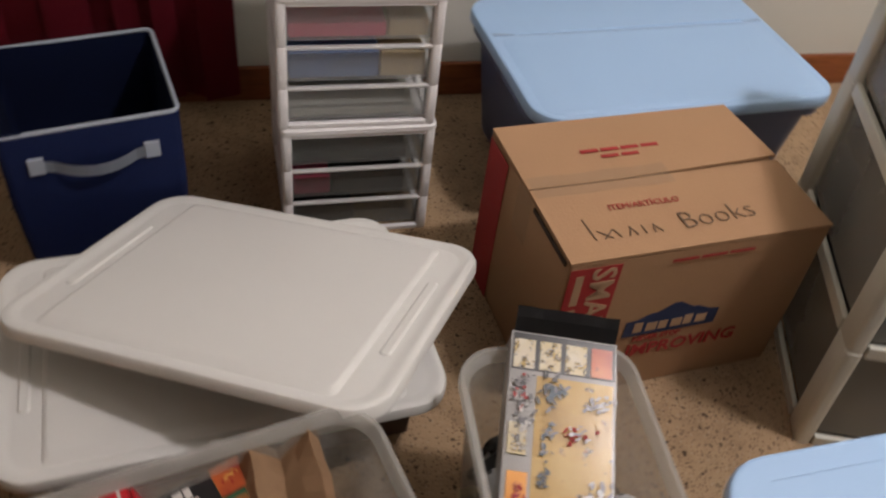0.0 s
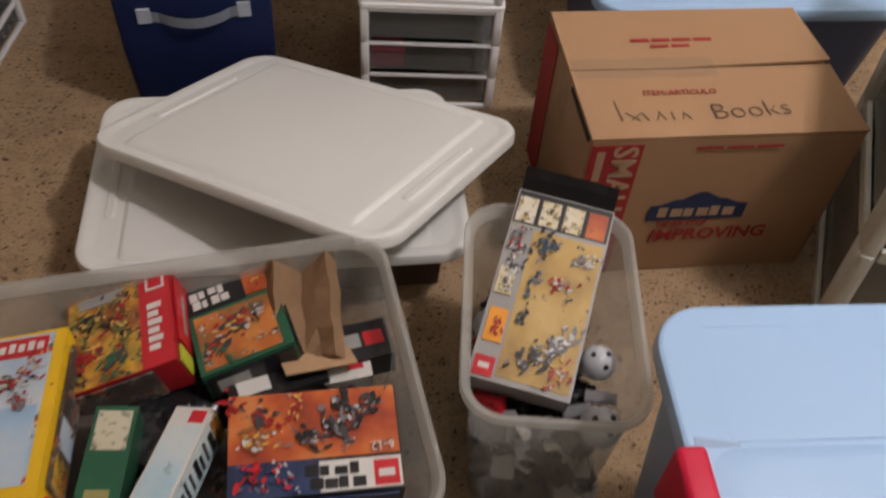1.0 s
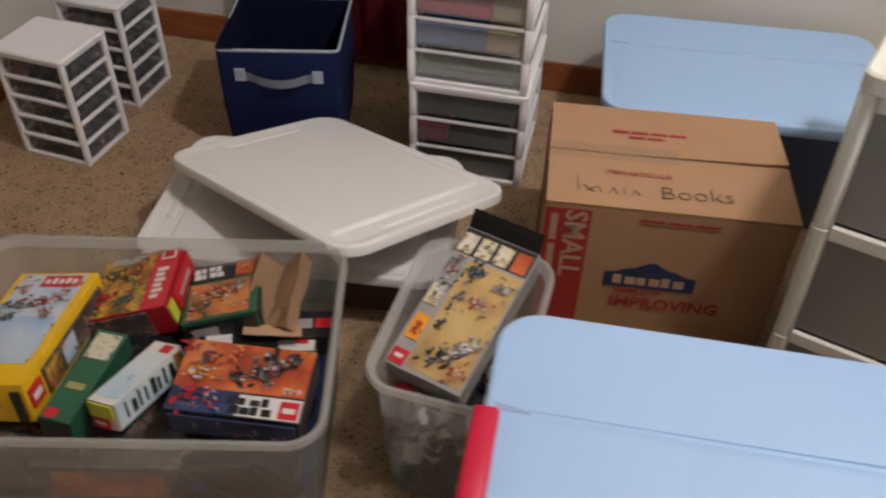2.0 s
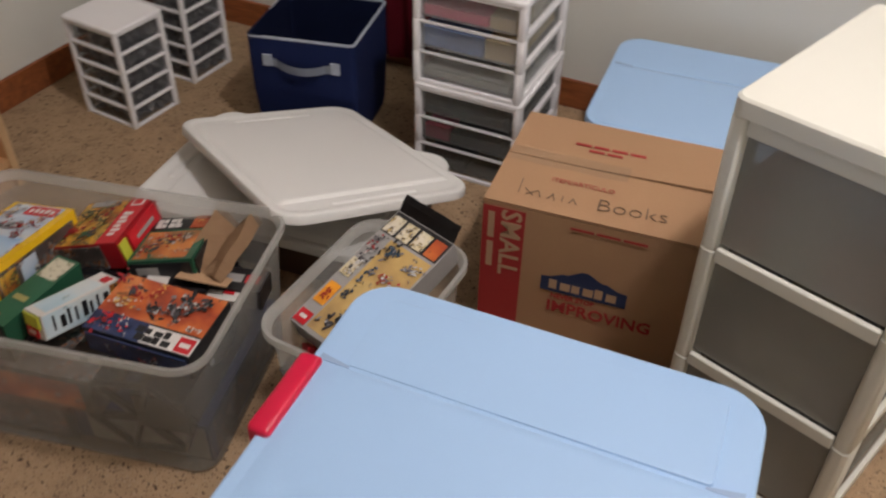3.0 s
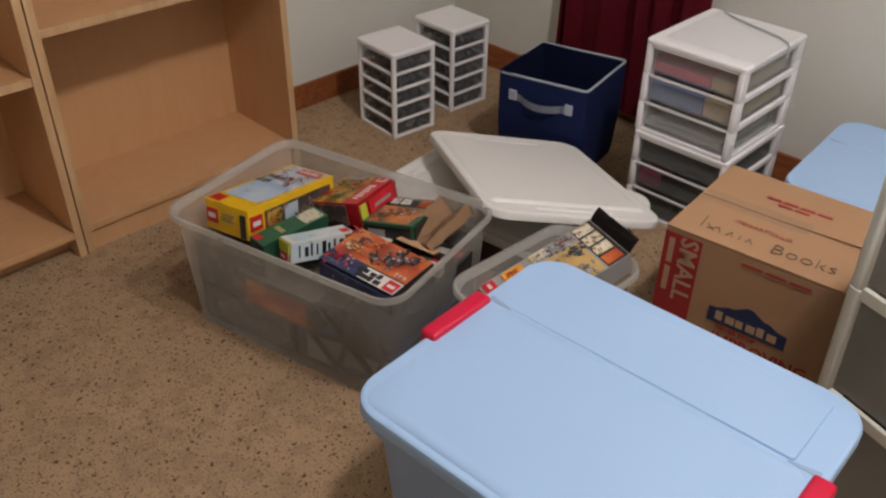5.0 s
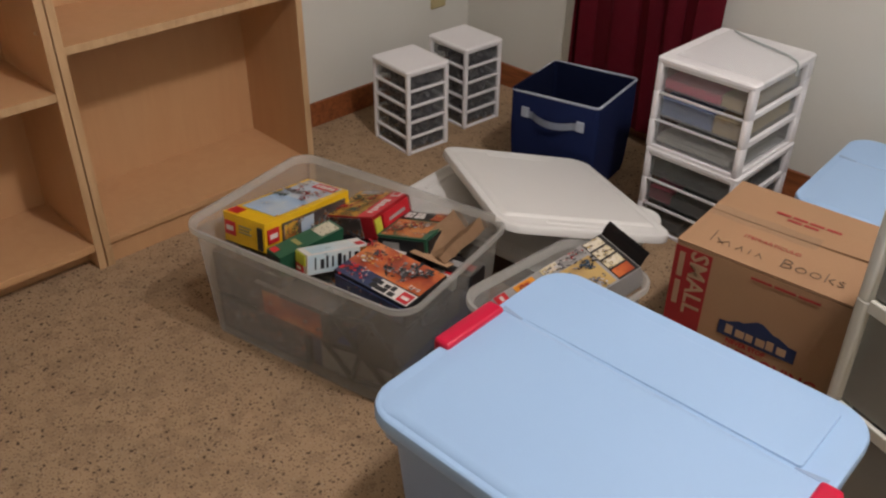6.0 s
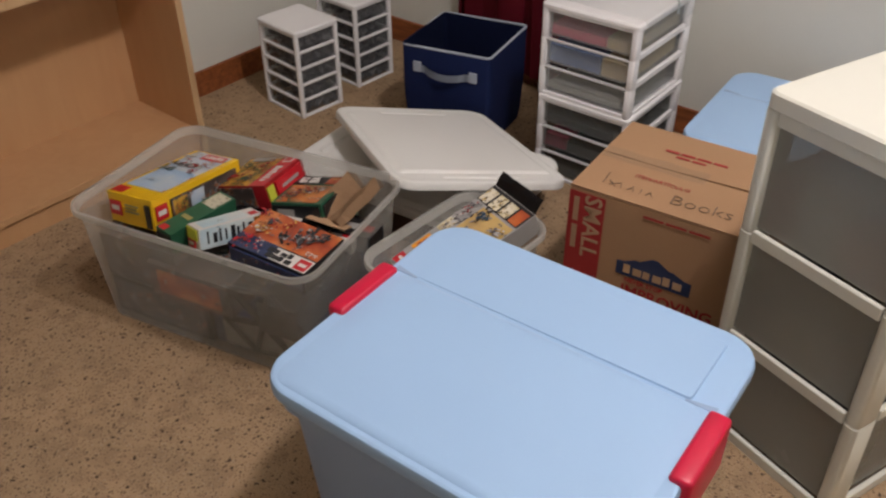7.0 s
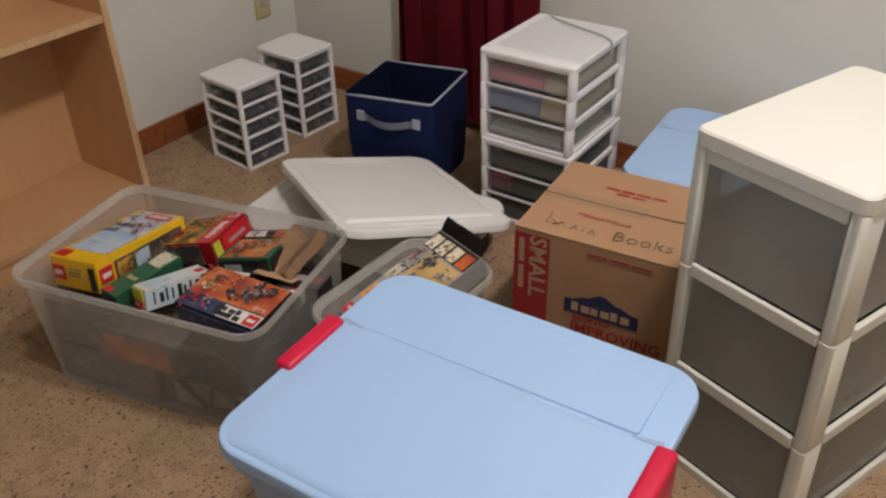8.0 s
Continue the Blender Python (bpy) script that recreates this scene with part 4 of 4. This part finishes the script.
orange, of = toy_box(top_at(-0.391, -0.452, 0.268, 4.5, 2.5, 1.5), 0.192, 0.128, 0.052, INK_BLACK, "orange and navy toy set box lying flat", [
    ("top", -0.095, 0.095, -0.022, 0.063, ART_ORANGE, "picture", "orange battle picture"), ("top", -0.095, 0.01, -0.063, -0.022, ART_NAVY, "picture", "navy night picture"), ("top", 0.004, 0.095, -0.062, -0.026, WHITE_CARD, "title_strip", "white title strip"),
    ("top", 0.064, 0.092, -0.060, -0.030, LOGO_RED, "logo_square", ""), ("top", 0.069, 0.087, -0.050, -0.041, WHITE_CARD, "logo_bar", ""), *[("top", -0.012 + 0.0165 * i, 0.002 + 0.0165 * i - 0.004 * (i % 2), -0.0435, -0.030 - 0.002 * (i % 3), INK_BLACK, "logo_bar", "") for i in range(4)], *[("top", -0.006 + 0.0155 * i, 0.008 + 0.0155 * i - 0.004 * (i % 3 == 2), -0.059, -0.046 - 0.002 * (i % 2), INK_BLACK, "logo_bar", "") for i in range(4)],
    ("near", -0.09, 0.09, -0.02, 0.02, ART_NAVY, "picture", "")], 13)
words("6-12", 0.015, WHITE_CARD, orange, of["top"] @ pose(0.076, -0.014, 0.0045, 0, 0, 180), "age_word", "6-12 in white")
toy_box(top_at(-0.392, -0.325, 0.222, 12, 5, 0), 0.13, 0.05, 0.03, WHITE_CARD, "white leaflet box tucked under a kraft carton", [("top", 0.035, 0.055, -0.012, 0.012, LOGO_RED, "logo_square", "")], 14)
toy_box(top_at(-0.350, -0.290, 0.226, 14, -3, 0), 0.10, 0.06, 0.04, INK_BLACK, "small black toy box beside a kraft carton", [("top", -0.03, 0.01, -0.01, 0.012, SILVER_CARD, "print_bar", ""), ("top", 0.015, 0.04, -0.01, 0.012, LOGO_RED, "logo_square", "")], 15)
toy_box(top_at(-0.442, -0.345, 0.232, 20, 0, 0), 0.12, 0.045, 0.04, INK_BLACK, "black toy box edge under a green box", [("top", -0.05, -0.01, -0.012, 0.012, WHITE_CARD, "print_bar", "")], 16)


def crushed_kraft():
    """An opened, bent inner tray of brown card."""
    ob = thing("kraft_insert", pose(-0.412, -0.250, 0.225, 0, 0, 6), "crumpled brown cardboard insert torn at its edge", "cardboard")
    bm = bmesh.new()
    prof = [(-0.048, 0.030), (-0.036, 0.052), (-0.018, 0.034), (-0.002, 0.016), (0.016, 0.034), (0.034, 0.056), (0.047, 0.028)]
    rows = []
    for j in range(9):
        y = -0.075 + 0.15 * j / 8
        k = 0.45 + 0.55 * (j / 8) ** 0.8
        rows.append([bm.verts.new((x + 0.004 * noise.noise(Vector((x * 30, y * 30, 2))), y + 0.012 * noise.noise(Vector((x * 40, 1, y * 9))), z * k + 0.006 * noise.noise(Vector((x * 40, y * 40, 0))))) for x, z in prof])
    for a, b in zip(rows, rows[1:]):
        for i in range(len(prof) - 1):
            bm.faces.new((a[i], a[i + 1], b[i + 1], b[i]))
    bmesh.ops.solidify(bm, geom=bm.faces[:], thickness=0.002)
    part("folded_card", bm, KRAFT_IN, ob)
    flap = block(-0.045, 0.045, -0.03, 0.03, -0.001, 0.001)
    bmesh.ops.transform(flap, verts=flap.verts[:], matrix=pose(0.01, -0.07, 0.012, -24, 8, 10))
    part("torn_flap", flap, KRAFT_IN, ob)


crushed_kraft()

web = thing("spoked_toy", BIN @ pose(0.140, -0.167, 0.114, 95, 0, 0), "dark grey plastic spoked toy behind the bin wall", "toy")
for k in range(6):
    a = radians(60 * k + 10)
    part("spoke", tube([(0, 0, 0), (0.1 * math.cos(a), 0.1 * math.sin(a), 0)], 0.007, 6), INK_BLACK, web)
part("ring", tube([(0.1 * math.cos(2 * math.pi * k / 6 + 0.175), 0.1 * math.sin(2 * math.pi * k / 6 + 0.175), 0) for k in range(7)], 0.006, 6), INK_BLACK, web)

# ---- the narrow bin ----
ax = Vector((0.127, -0.044, -0.004)).normalized()
az = ax.cross(Vector((0.090, 0.247, 0.082))).normalized()
ay = az.cross(ax)
tall = Matrix.Translation((-0.102, -0.250, 0.278)) @ Matrix((ax, ay, az)).transposed().to_4x4()
tb, tf = toy_box(tall, 0.132, 0.272, 0.050, SILVER_CARD, "glossy tan and silver toy set box propped in the bin", [
    ("top", -0.032, 0.062, -0.128, 0.080, ART_SAND, "picture", "sandy battle picture"), ("top", -0.064, 0.064, 0.086, 0.134, INK_BLACK, "portrait_strip", ""),
    ("top", -0.062, -0.036, 0.088, 0.126, ART_FACE, "small_picture", ""), ("top", -0.030, -0.004, 0.088, 0.126, ART_FACE, "small_picture", ""), ("top", 0.002, 0.028, 0.088, 0.126, ART_FACE, "small_picture", ""),
    ("top", 0.034, 0.060, 0.088, 0.126, ART_ORANGE, "small_picture", ""), ("top", -0.062, -0.036, -0.132, -0.106, LOGO_RED, "logo_square", ""), ("top", -0.056, -0.042, -0.122, -0.115, WHITE_CARD, "logo_bar", ""),
    ("top", -0.060, -0.036, -0.086, -0.040, ink("amber_card", (0.75, 0.30, 0.02)), "logo_blob", "orange emblem"), ("top", -0.062, -0.040, -0.02, 0.018, ART_FACE, "picture", "")], 17)
flap = bmesh.new()
rows = [[flap.verts.new((x, y, z + 0.003 * noise.noise(Vector((x * 50, y * 50, 3))))) for x in np.linspace(-0.064, 0.064, 9)] for y, z in ((0.136, 0.05), (0.150, 0.064), (0.162, 0.070))]
for a, b in zip(rows, rows[1:]):
    for i in range(8):
        flap.faces.new((a[i], a[i + 1], b[i + 1], b[i]))
bmesh.ops.solidify(flap, geom=flap.faces[:], thickness=0.0015)
part("open_flap", flap, INK_BLACK, tb, "torn black end flap")


def toy_heap():
    """The loose pieces that fill the narrow bin."""
    rnd = random.Random(5)
    kinds = [DARK, INK_BLACK, SILVER_CARD, ink("brick_grey", (0.20, 0.20, 0.21)), ink("brick_tan", (0.45, 0.36, 0.20)), LOGO_RED, WHITE_CARD]
    pick = [0, 0, 1, 1, 2, 3, 3, 4, 5, 6, 3, 1]
    for k in range(150):
        w, d, h = rnd.uniform(0.012, 0.034), rnd.uniform(0.012, 0.05), rnd.uniform(0.008, 0.02)
        z = rnd.uniform(0.012, 0.19)
        x, y = rnd.uniform(-0.076, 0.076), rnd.uniform(-0.125, 0.125)
        if k % 3 == 0:
            y = -0.128 + rnd.uniform(-0.004, 0.01)
        bm = block(-w / 2, w / 2, -d / 2, d / 2, 0, h, 0.001, 1)
        for i in range(max(1, int(w / 0.009))):
            for j in range(max(1, int(d / 0.012))):
                stud = loft([(0.005, 0.005, 0.00249, h), (0.005, 0.005, 0.00249, h + 0.002)], cap_start=False, n=2)
                join(bm, stud, Matrix.Translation((-w / 2 + 0.005 + 0.009 * i, -d / 2 + 0.006 + 0.012 * j, 0)))
        ob = part("toy_brick", bm, kinds[pick[k % len(pick)]])
        ob.matrix_basis = BIN2 @ pose(x, y, z, rnd.uniform(-60, 60), rnd.uniform(-60, 60), rnd.uniform(0, 180))
        tagged(ob, "loose plastic toy brick heaped in the narrow bin", "toy brick", "loose toy bricks")


toy_heap()
GREY_TOY = ink("pale_grey_toy", (0.46, 0.47, 0.50))


def toy_ball(m, r):
    ob = thing("toy_ball", m, "pale grey round toy piece with dark dots", "toy", "round toy pieces")
    b = bmesh.new()
    bmesh.ops.create_uvsphere(b, u_segments=18, v_segments=12, radius=r)
    part("shell", b, GREY_TOY, ob, smooth=True)
    for k in range(4):
        a, e = radians(97 * k), radians(40 if k % 2 else 65)
        n = Vector((math.cos(a) * math.cos(e), math.sin(a) * math.cos(e), math.sin(e)))
        dot = loft([(r * 0.30, r * 0.30, r * 0.149, -0.001), (r * 0.28, r * 0.28, r * 0.139, 0.0012)], n=3)
        o = part("dot", dot, INK_BLACK, ob)
        o.matrix_basis = Matrix.Translation(n * r * 0.985) @ n.to_track_quat("Z", "Y").to_matrix().to_4x4()


toy_ball(BIN2 @ pose(0.066, -0.126, 0.206), 0.027)
toy_ball(BIN2 @ pose(0.070, -0.030, 0.206), 0.024)
toy_ball(BIN2 @ pose(-0.072, 0.02, 0.205, 0, 0, 40), 0.024)

# ---- toys in the fabric bin ----
for k, (c, x, y) in enumerate((((0.28, 0.55, 0.03), -0.05, -0.02), ((0.24, 0.50, 0.03), -0.01, 0.03), ((0.50, 0.12, 0.12), 0.06, 0.02), ((0.55, 0.50, 0.42), 0.03, -0.05))):
    b = bmesh.new()
    bmesh.ops.create_icosphere(b, subdivisions=3, radius=0.04)
    for v in b.verts:
        v.co *= 0.75 + 0.5 * noise.noise(v.co * 38 + Vector((k * 5, 0, 0)))
    o = part("soft_toy", b, material("toy_cloth", c, 0.85, var=0.2, scale=40), smooth=True)
    o.matrix_basis = pose(-0.658, 0.567, 0, 0, 0, 8.5) @ pose(x, y, 0.105, 0, 0, 50 * k)
    tagged(o, ("lime green crumpled toy inside the fabric bin", "lime green crumpled toy inside the fabric bin", "red crumpled toy inside the fabric bin", "pale crumpled toy inside the fabric bin")[k], "toy", "toys in the fabric bin")
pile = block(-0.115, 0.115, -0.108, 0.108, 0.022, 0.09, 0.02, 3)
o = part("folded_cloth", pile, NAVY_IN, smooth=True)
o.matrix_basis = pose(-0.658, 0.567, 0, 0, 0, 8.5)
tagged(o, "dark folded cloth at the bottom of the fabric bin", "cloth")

cable = thing("cable", pose(-0.205, 0.598, 0.494, 0, 0, -2.6), "thin grey green cable lying over the drawer unit", "cable")
part("cord", tube([(-0.09, 0.14, 0.002), (-0.06, 0.12, 0.003), (-0.01, 0.10, 0.004), (0.05, 0.085, 0.003), (0.10, 0.07, 0.003), (0.131, 0.05, 0.003), (0.139, 0.045, -0.006), (0.1405, 0.04, -0.03)], 0.0028, 7), material("cord_sheath", (0.33, 0.37, 0.36), 0.5), cable, smooth=True)


def plastic_film():
    """A crinkled clear sheet lying over the top of the drawer unit and down one side."""
    ob = thing("plastic_film", pose(-0.205, 0.598, 0.496, 0, 0, -2.6), "crinkled clear plastic film draped over the drawer unit", "plastic film")
    bm = bmesh.new()
    rows = []
    for i in range(33):
        u = -0.10 + 0.30 * i / 32
        row = []
        for j in range(25):
            y = -0.13 + 0.27 * j / 24
            r = 0.0035 * abs(noise.noise(Vector((u * 45, y * 45, 1)))) + 0.003 * abs(noise.noise(Vector((u * 110, y * 110, 5))))
            row.append(bm.verts.new((u, y, 0.001 + r) if u < 0.139 else (0.1395 + r, y, 0.139 - u)))
        rows.append(row)
    for p, q in zip(rows, rows[1:]):
        for j in range(24):
            bm.faces.new((p[j], q[j], q[j + 1], p[j + 1]))
    part("sheet", bm, FILM, ob)


FILM = clear_plastic("clear_film", (0.70, 0.70, 0.70), 0.80, 0.12, 0.2)
plastic_film()


def crumpled_bag(m, size, label, seed):
    """A crushed black plastic bag wedged between the boxes, or added in the narrow bin to block light."""
    b = bmesh.new()
    bmesh.ops.create_icosphere(b, subdivisions=4, radius=1.0)
    for v in b.verts:
        n = noise.noise(v.co * 1.6 + Vector((seed, 0, 0))) * 0.25 + abs(noise.noise(v.co * 4.2 + Vector((0, seed, 0)))) * 0.22
        v.co = Vector((v.co.x * size[0], v.co.y * size[1], v.co.z * size[2])) * (0.85 + n)
    ob = part("plastic_bag", b, BAG)
    ob.matrix_basis = m
    tagged(ob, label, "plastic bag", "crumpled bags in the bin")


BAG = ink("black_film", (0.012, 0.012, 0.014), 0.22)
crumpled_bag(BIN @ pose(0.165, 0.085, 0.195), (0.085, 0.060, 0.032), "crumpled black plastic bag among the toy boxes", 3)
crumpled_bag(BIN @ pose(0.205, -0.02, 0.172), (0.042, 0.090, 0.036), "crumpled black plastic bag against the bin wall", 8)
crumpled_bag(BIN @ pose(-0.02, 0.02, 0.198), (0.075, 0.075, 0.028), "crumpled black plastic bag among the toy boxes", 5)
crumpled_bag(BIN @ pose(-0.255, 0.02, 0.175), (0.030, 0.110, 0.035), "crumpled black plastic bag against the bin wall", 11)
# added bags: they stop lamp light crossing the narrow bin onto the carpet
crumpled_bag(BIN2 @ pose(0.0, 0.03, 0.075), (0.068, 0.110, 0.060), "added dark plastic bag blocking light low in the narrow bin", 14)
crumpled_bag(BIN2 @ pose(0.02, -0.06, 0.135), (0.062, 0.065, 0.050), "added dark plastic bag blocking light in the narrow bin", 17)
crumpled_bag(BIN2 @ pose(-0.01, 0.08, 0.150), (0.070, 0.060, 0.055), "added dark plastic bag blocking light in the narrow bin", 20)


# ---- details of the printed pictures ----
def figures(parent, t, lift, seed, spots):
    """Printed figures: (x, y, size, way, inks), each a cluster of overlapping shapes from its first, darkest ink to its last; one mesh for each ink."""
    rnd = random.Random(seed)
    meshes = {}
    count = 0
    for x, y, size, way, inks in spots:
        for level, mat in enumerate(inks):
            bm = meshes.setdefault(mat.name, (bmesh.new(), mat))[0]
            for _ in range((12, 10, 8, 5)[min(level, 3)]):
                s, d = rnd.gauss(0, 0.48 * size), rnd.gauss(0, 0.24 * size)
                cx, cy = x + s * math.cos(way) - d * math.sin(way), y + s * math.sin(way) + d * math.cos(way)
                r, st, turn = rnd.uniform(0.07, 0.19) * size * (1.2, 0.9, 0.75, 0.6)[min(level, 3)], rnd.uniform(1.0, 3.4), way + rnd.gauss(0, 0.6)
                pts = []
                for i in range(9):
                    a, q = 2 * math.pi * i / 9, r * rnd.uniform(0.55, 1.05)
                    px, py = q * math.sqrt(st) * math.cos(a), q / math.sqrt(st) * math.sin(a)
                    pts.append((cx + px * math.cos(turn) - py * math.sin(turn), cy + px * math.sin(turn) + py * math.cos(turn)))
                z = lift + 0.0003 * level + 0.000003 * count
                count += 1
                join(bm, flat(pts, z - 0.0001, z))
    for bm, mat in meshes.values():
        o = tagged(part("picture_detail", bm, mat, parent), kind="stuff")
        o.matrix_basis = Matrix.Translation((0, 0, t))


MIST, TEAL, GOLD = ink("pale_grey_card", (0.48, 0.47, 0.46)), ink("slate_card", (0.035, 0.06, 0.085), 0.2), ink("gold_card", (0.60, 0.34, 0.08))
OLIVE_CARD, STONE_CARD, SMOKE_CARD, RUST_CARD = ink("olive_card", (0.13, 0.13, 0.035)), ink("stone_card", (0.17, 0.16, 0.17)), ink("charcoal_card", (0.05, 0.045, 0.05)), ink("rust_card", (0.26, 0.09, 0.03))
ROBOT, CREAMY, RUSTY, VIPER = (INK_BLACK, SMOKE_CARD, STONE_CARD, MIST), (RUST_CARD, GOLD, MIST), (DEEP_RED, LOGO_RED, INK_BLACK), (INK_BLACK, OLIVE_CARD, GOLD)
figures(orange, 0.052, 0.0046, 3, ((0.030, 0.018, 0.040, 1.9, ROBOT), (0.056, 0.034, 0.030, 0.6, ROBOT), (0.000, 0.004, 0.026, 0.3, ROBOT), (-0.062, 0.006, 0.030, 0.2, CREAMY), (-0.066, 0.040, 0.034, 2.4, (DEEP_RED, SMOKE_CARD)),
                                (-0.020, 0.040, 0.020, 1.2, (RED_INK, GOLD)), (-0.070, -0.040, 0.026, 0.9, RUSTY), (-0.034, -0.044, 0.024, 2.6, (NAVY_CARD, MIST, LOGO_RED))))
figures(tb, 0.050, 0.0036, 6, ((-0.012, 0.058, 0.030, 1.4, (TEAL, INK_BLACK, STONE_CARD)), (0.042, 0.052, 0.024, 0.3, (STONE_CARD, MIST, SMOKE_CARD)), (-0.016, 0.006, 0.022, 1.2, (TEAL, STONE_CARD)), (0.022, 0.012, 0.020, 0.2, (RED_INK, STONE_CARD, MIST)),
                            (-0.018, -0.048, 0.018, 1.5, (TEAL, INK_BLACK)), (0.010, -0.090, 0.036, 0.7, ROBOT), (0.038, -0.066, 0.030, 0.8, (STONE_CARD, MIST, WHITE_CARD)), (0.046, -0.104, 0.022, 1.1, (DEEP_RED, GOLD, MIST)),
                            (-0.048, 0.050, 0.020, 1.6, (SMOKE_CARD, RED_INK, MIST)), (-0.048, 0.014, 0.020, 1.3, (SMOKE_CARD, MIST, WHITE_CARD)), (-0.048, -0.063, 0.017, 1.5, (RED_INK, DEEP_RED)), (-0.048, 0.070, 0.015, 0.4, (STONE_CARD, INK_BLACK))))
figures(red_box, 0.054, 0.0044, 9, ((-0.035, 0.030, 0.036, 0.8, VIPER), (-0.002, 0.000, 0.034, 2.2, VIPER), (-0.044, -0.028, 0.034, 0.4, (DEEP_RED, RED_INK, GOLD)), (-0.008, -0.046, 0.032, 1.0, (SMOKE_CARD, GREEN_CARD, OLIVE_CARD)), (0.006, 0.036, 0.024, 1.4, (SMOKE_CARD, RED_INK, GOLD))))
figures(green_box, 0.046, 0.0038, 10, ((-0.012, -0.020, 0.036, 0.5, (SMOKE_CARD, RED_INK, GOLD, MIST)), (-0.038, -0.048, 0.026, 2.0, (GREEN_CARD, RED_INK)), (0.026, -0.004, 0.020, 1.2, (SMOKE_CARD, MIST)), (0.038, 0.050, 0.018, 0.6, (RED_INK, GOLD))))
figures(yellow_box, 0.067, 0.0040, 12, ((-0.030, 0.046, 0.034, 0.3, (SMOKE_CARD, STONE_CARD, MIST)), (0.010, 0.050, 0.032, 0.1, (INK_BLACK, RED_INK, WHITE_CARD)), (0.030, 0.074, 0.022, 1.2, (DEEP_RED, BEIGE, MIST)), (-0.036, 0.096, 0.024, 0.8, (STONE_CARD, WHITE_CARD, BEIGE)),
                                    (-0.038, 0.014, 0.024, 0.2, (GREEN_CARD, SMOKE_CARD, MIST)), (0.024, 0.022, 0.020, 2.0, (STONE_CARD, RED_INK)), (-0.020, -0.050, 0.016, 0.4, (BLUE_CARD, WHITE_CARD))))
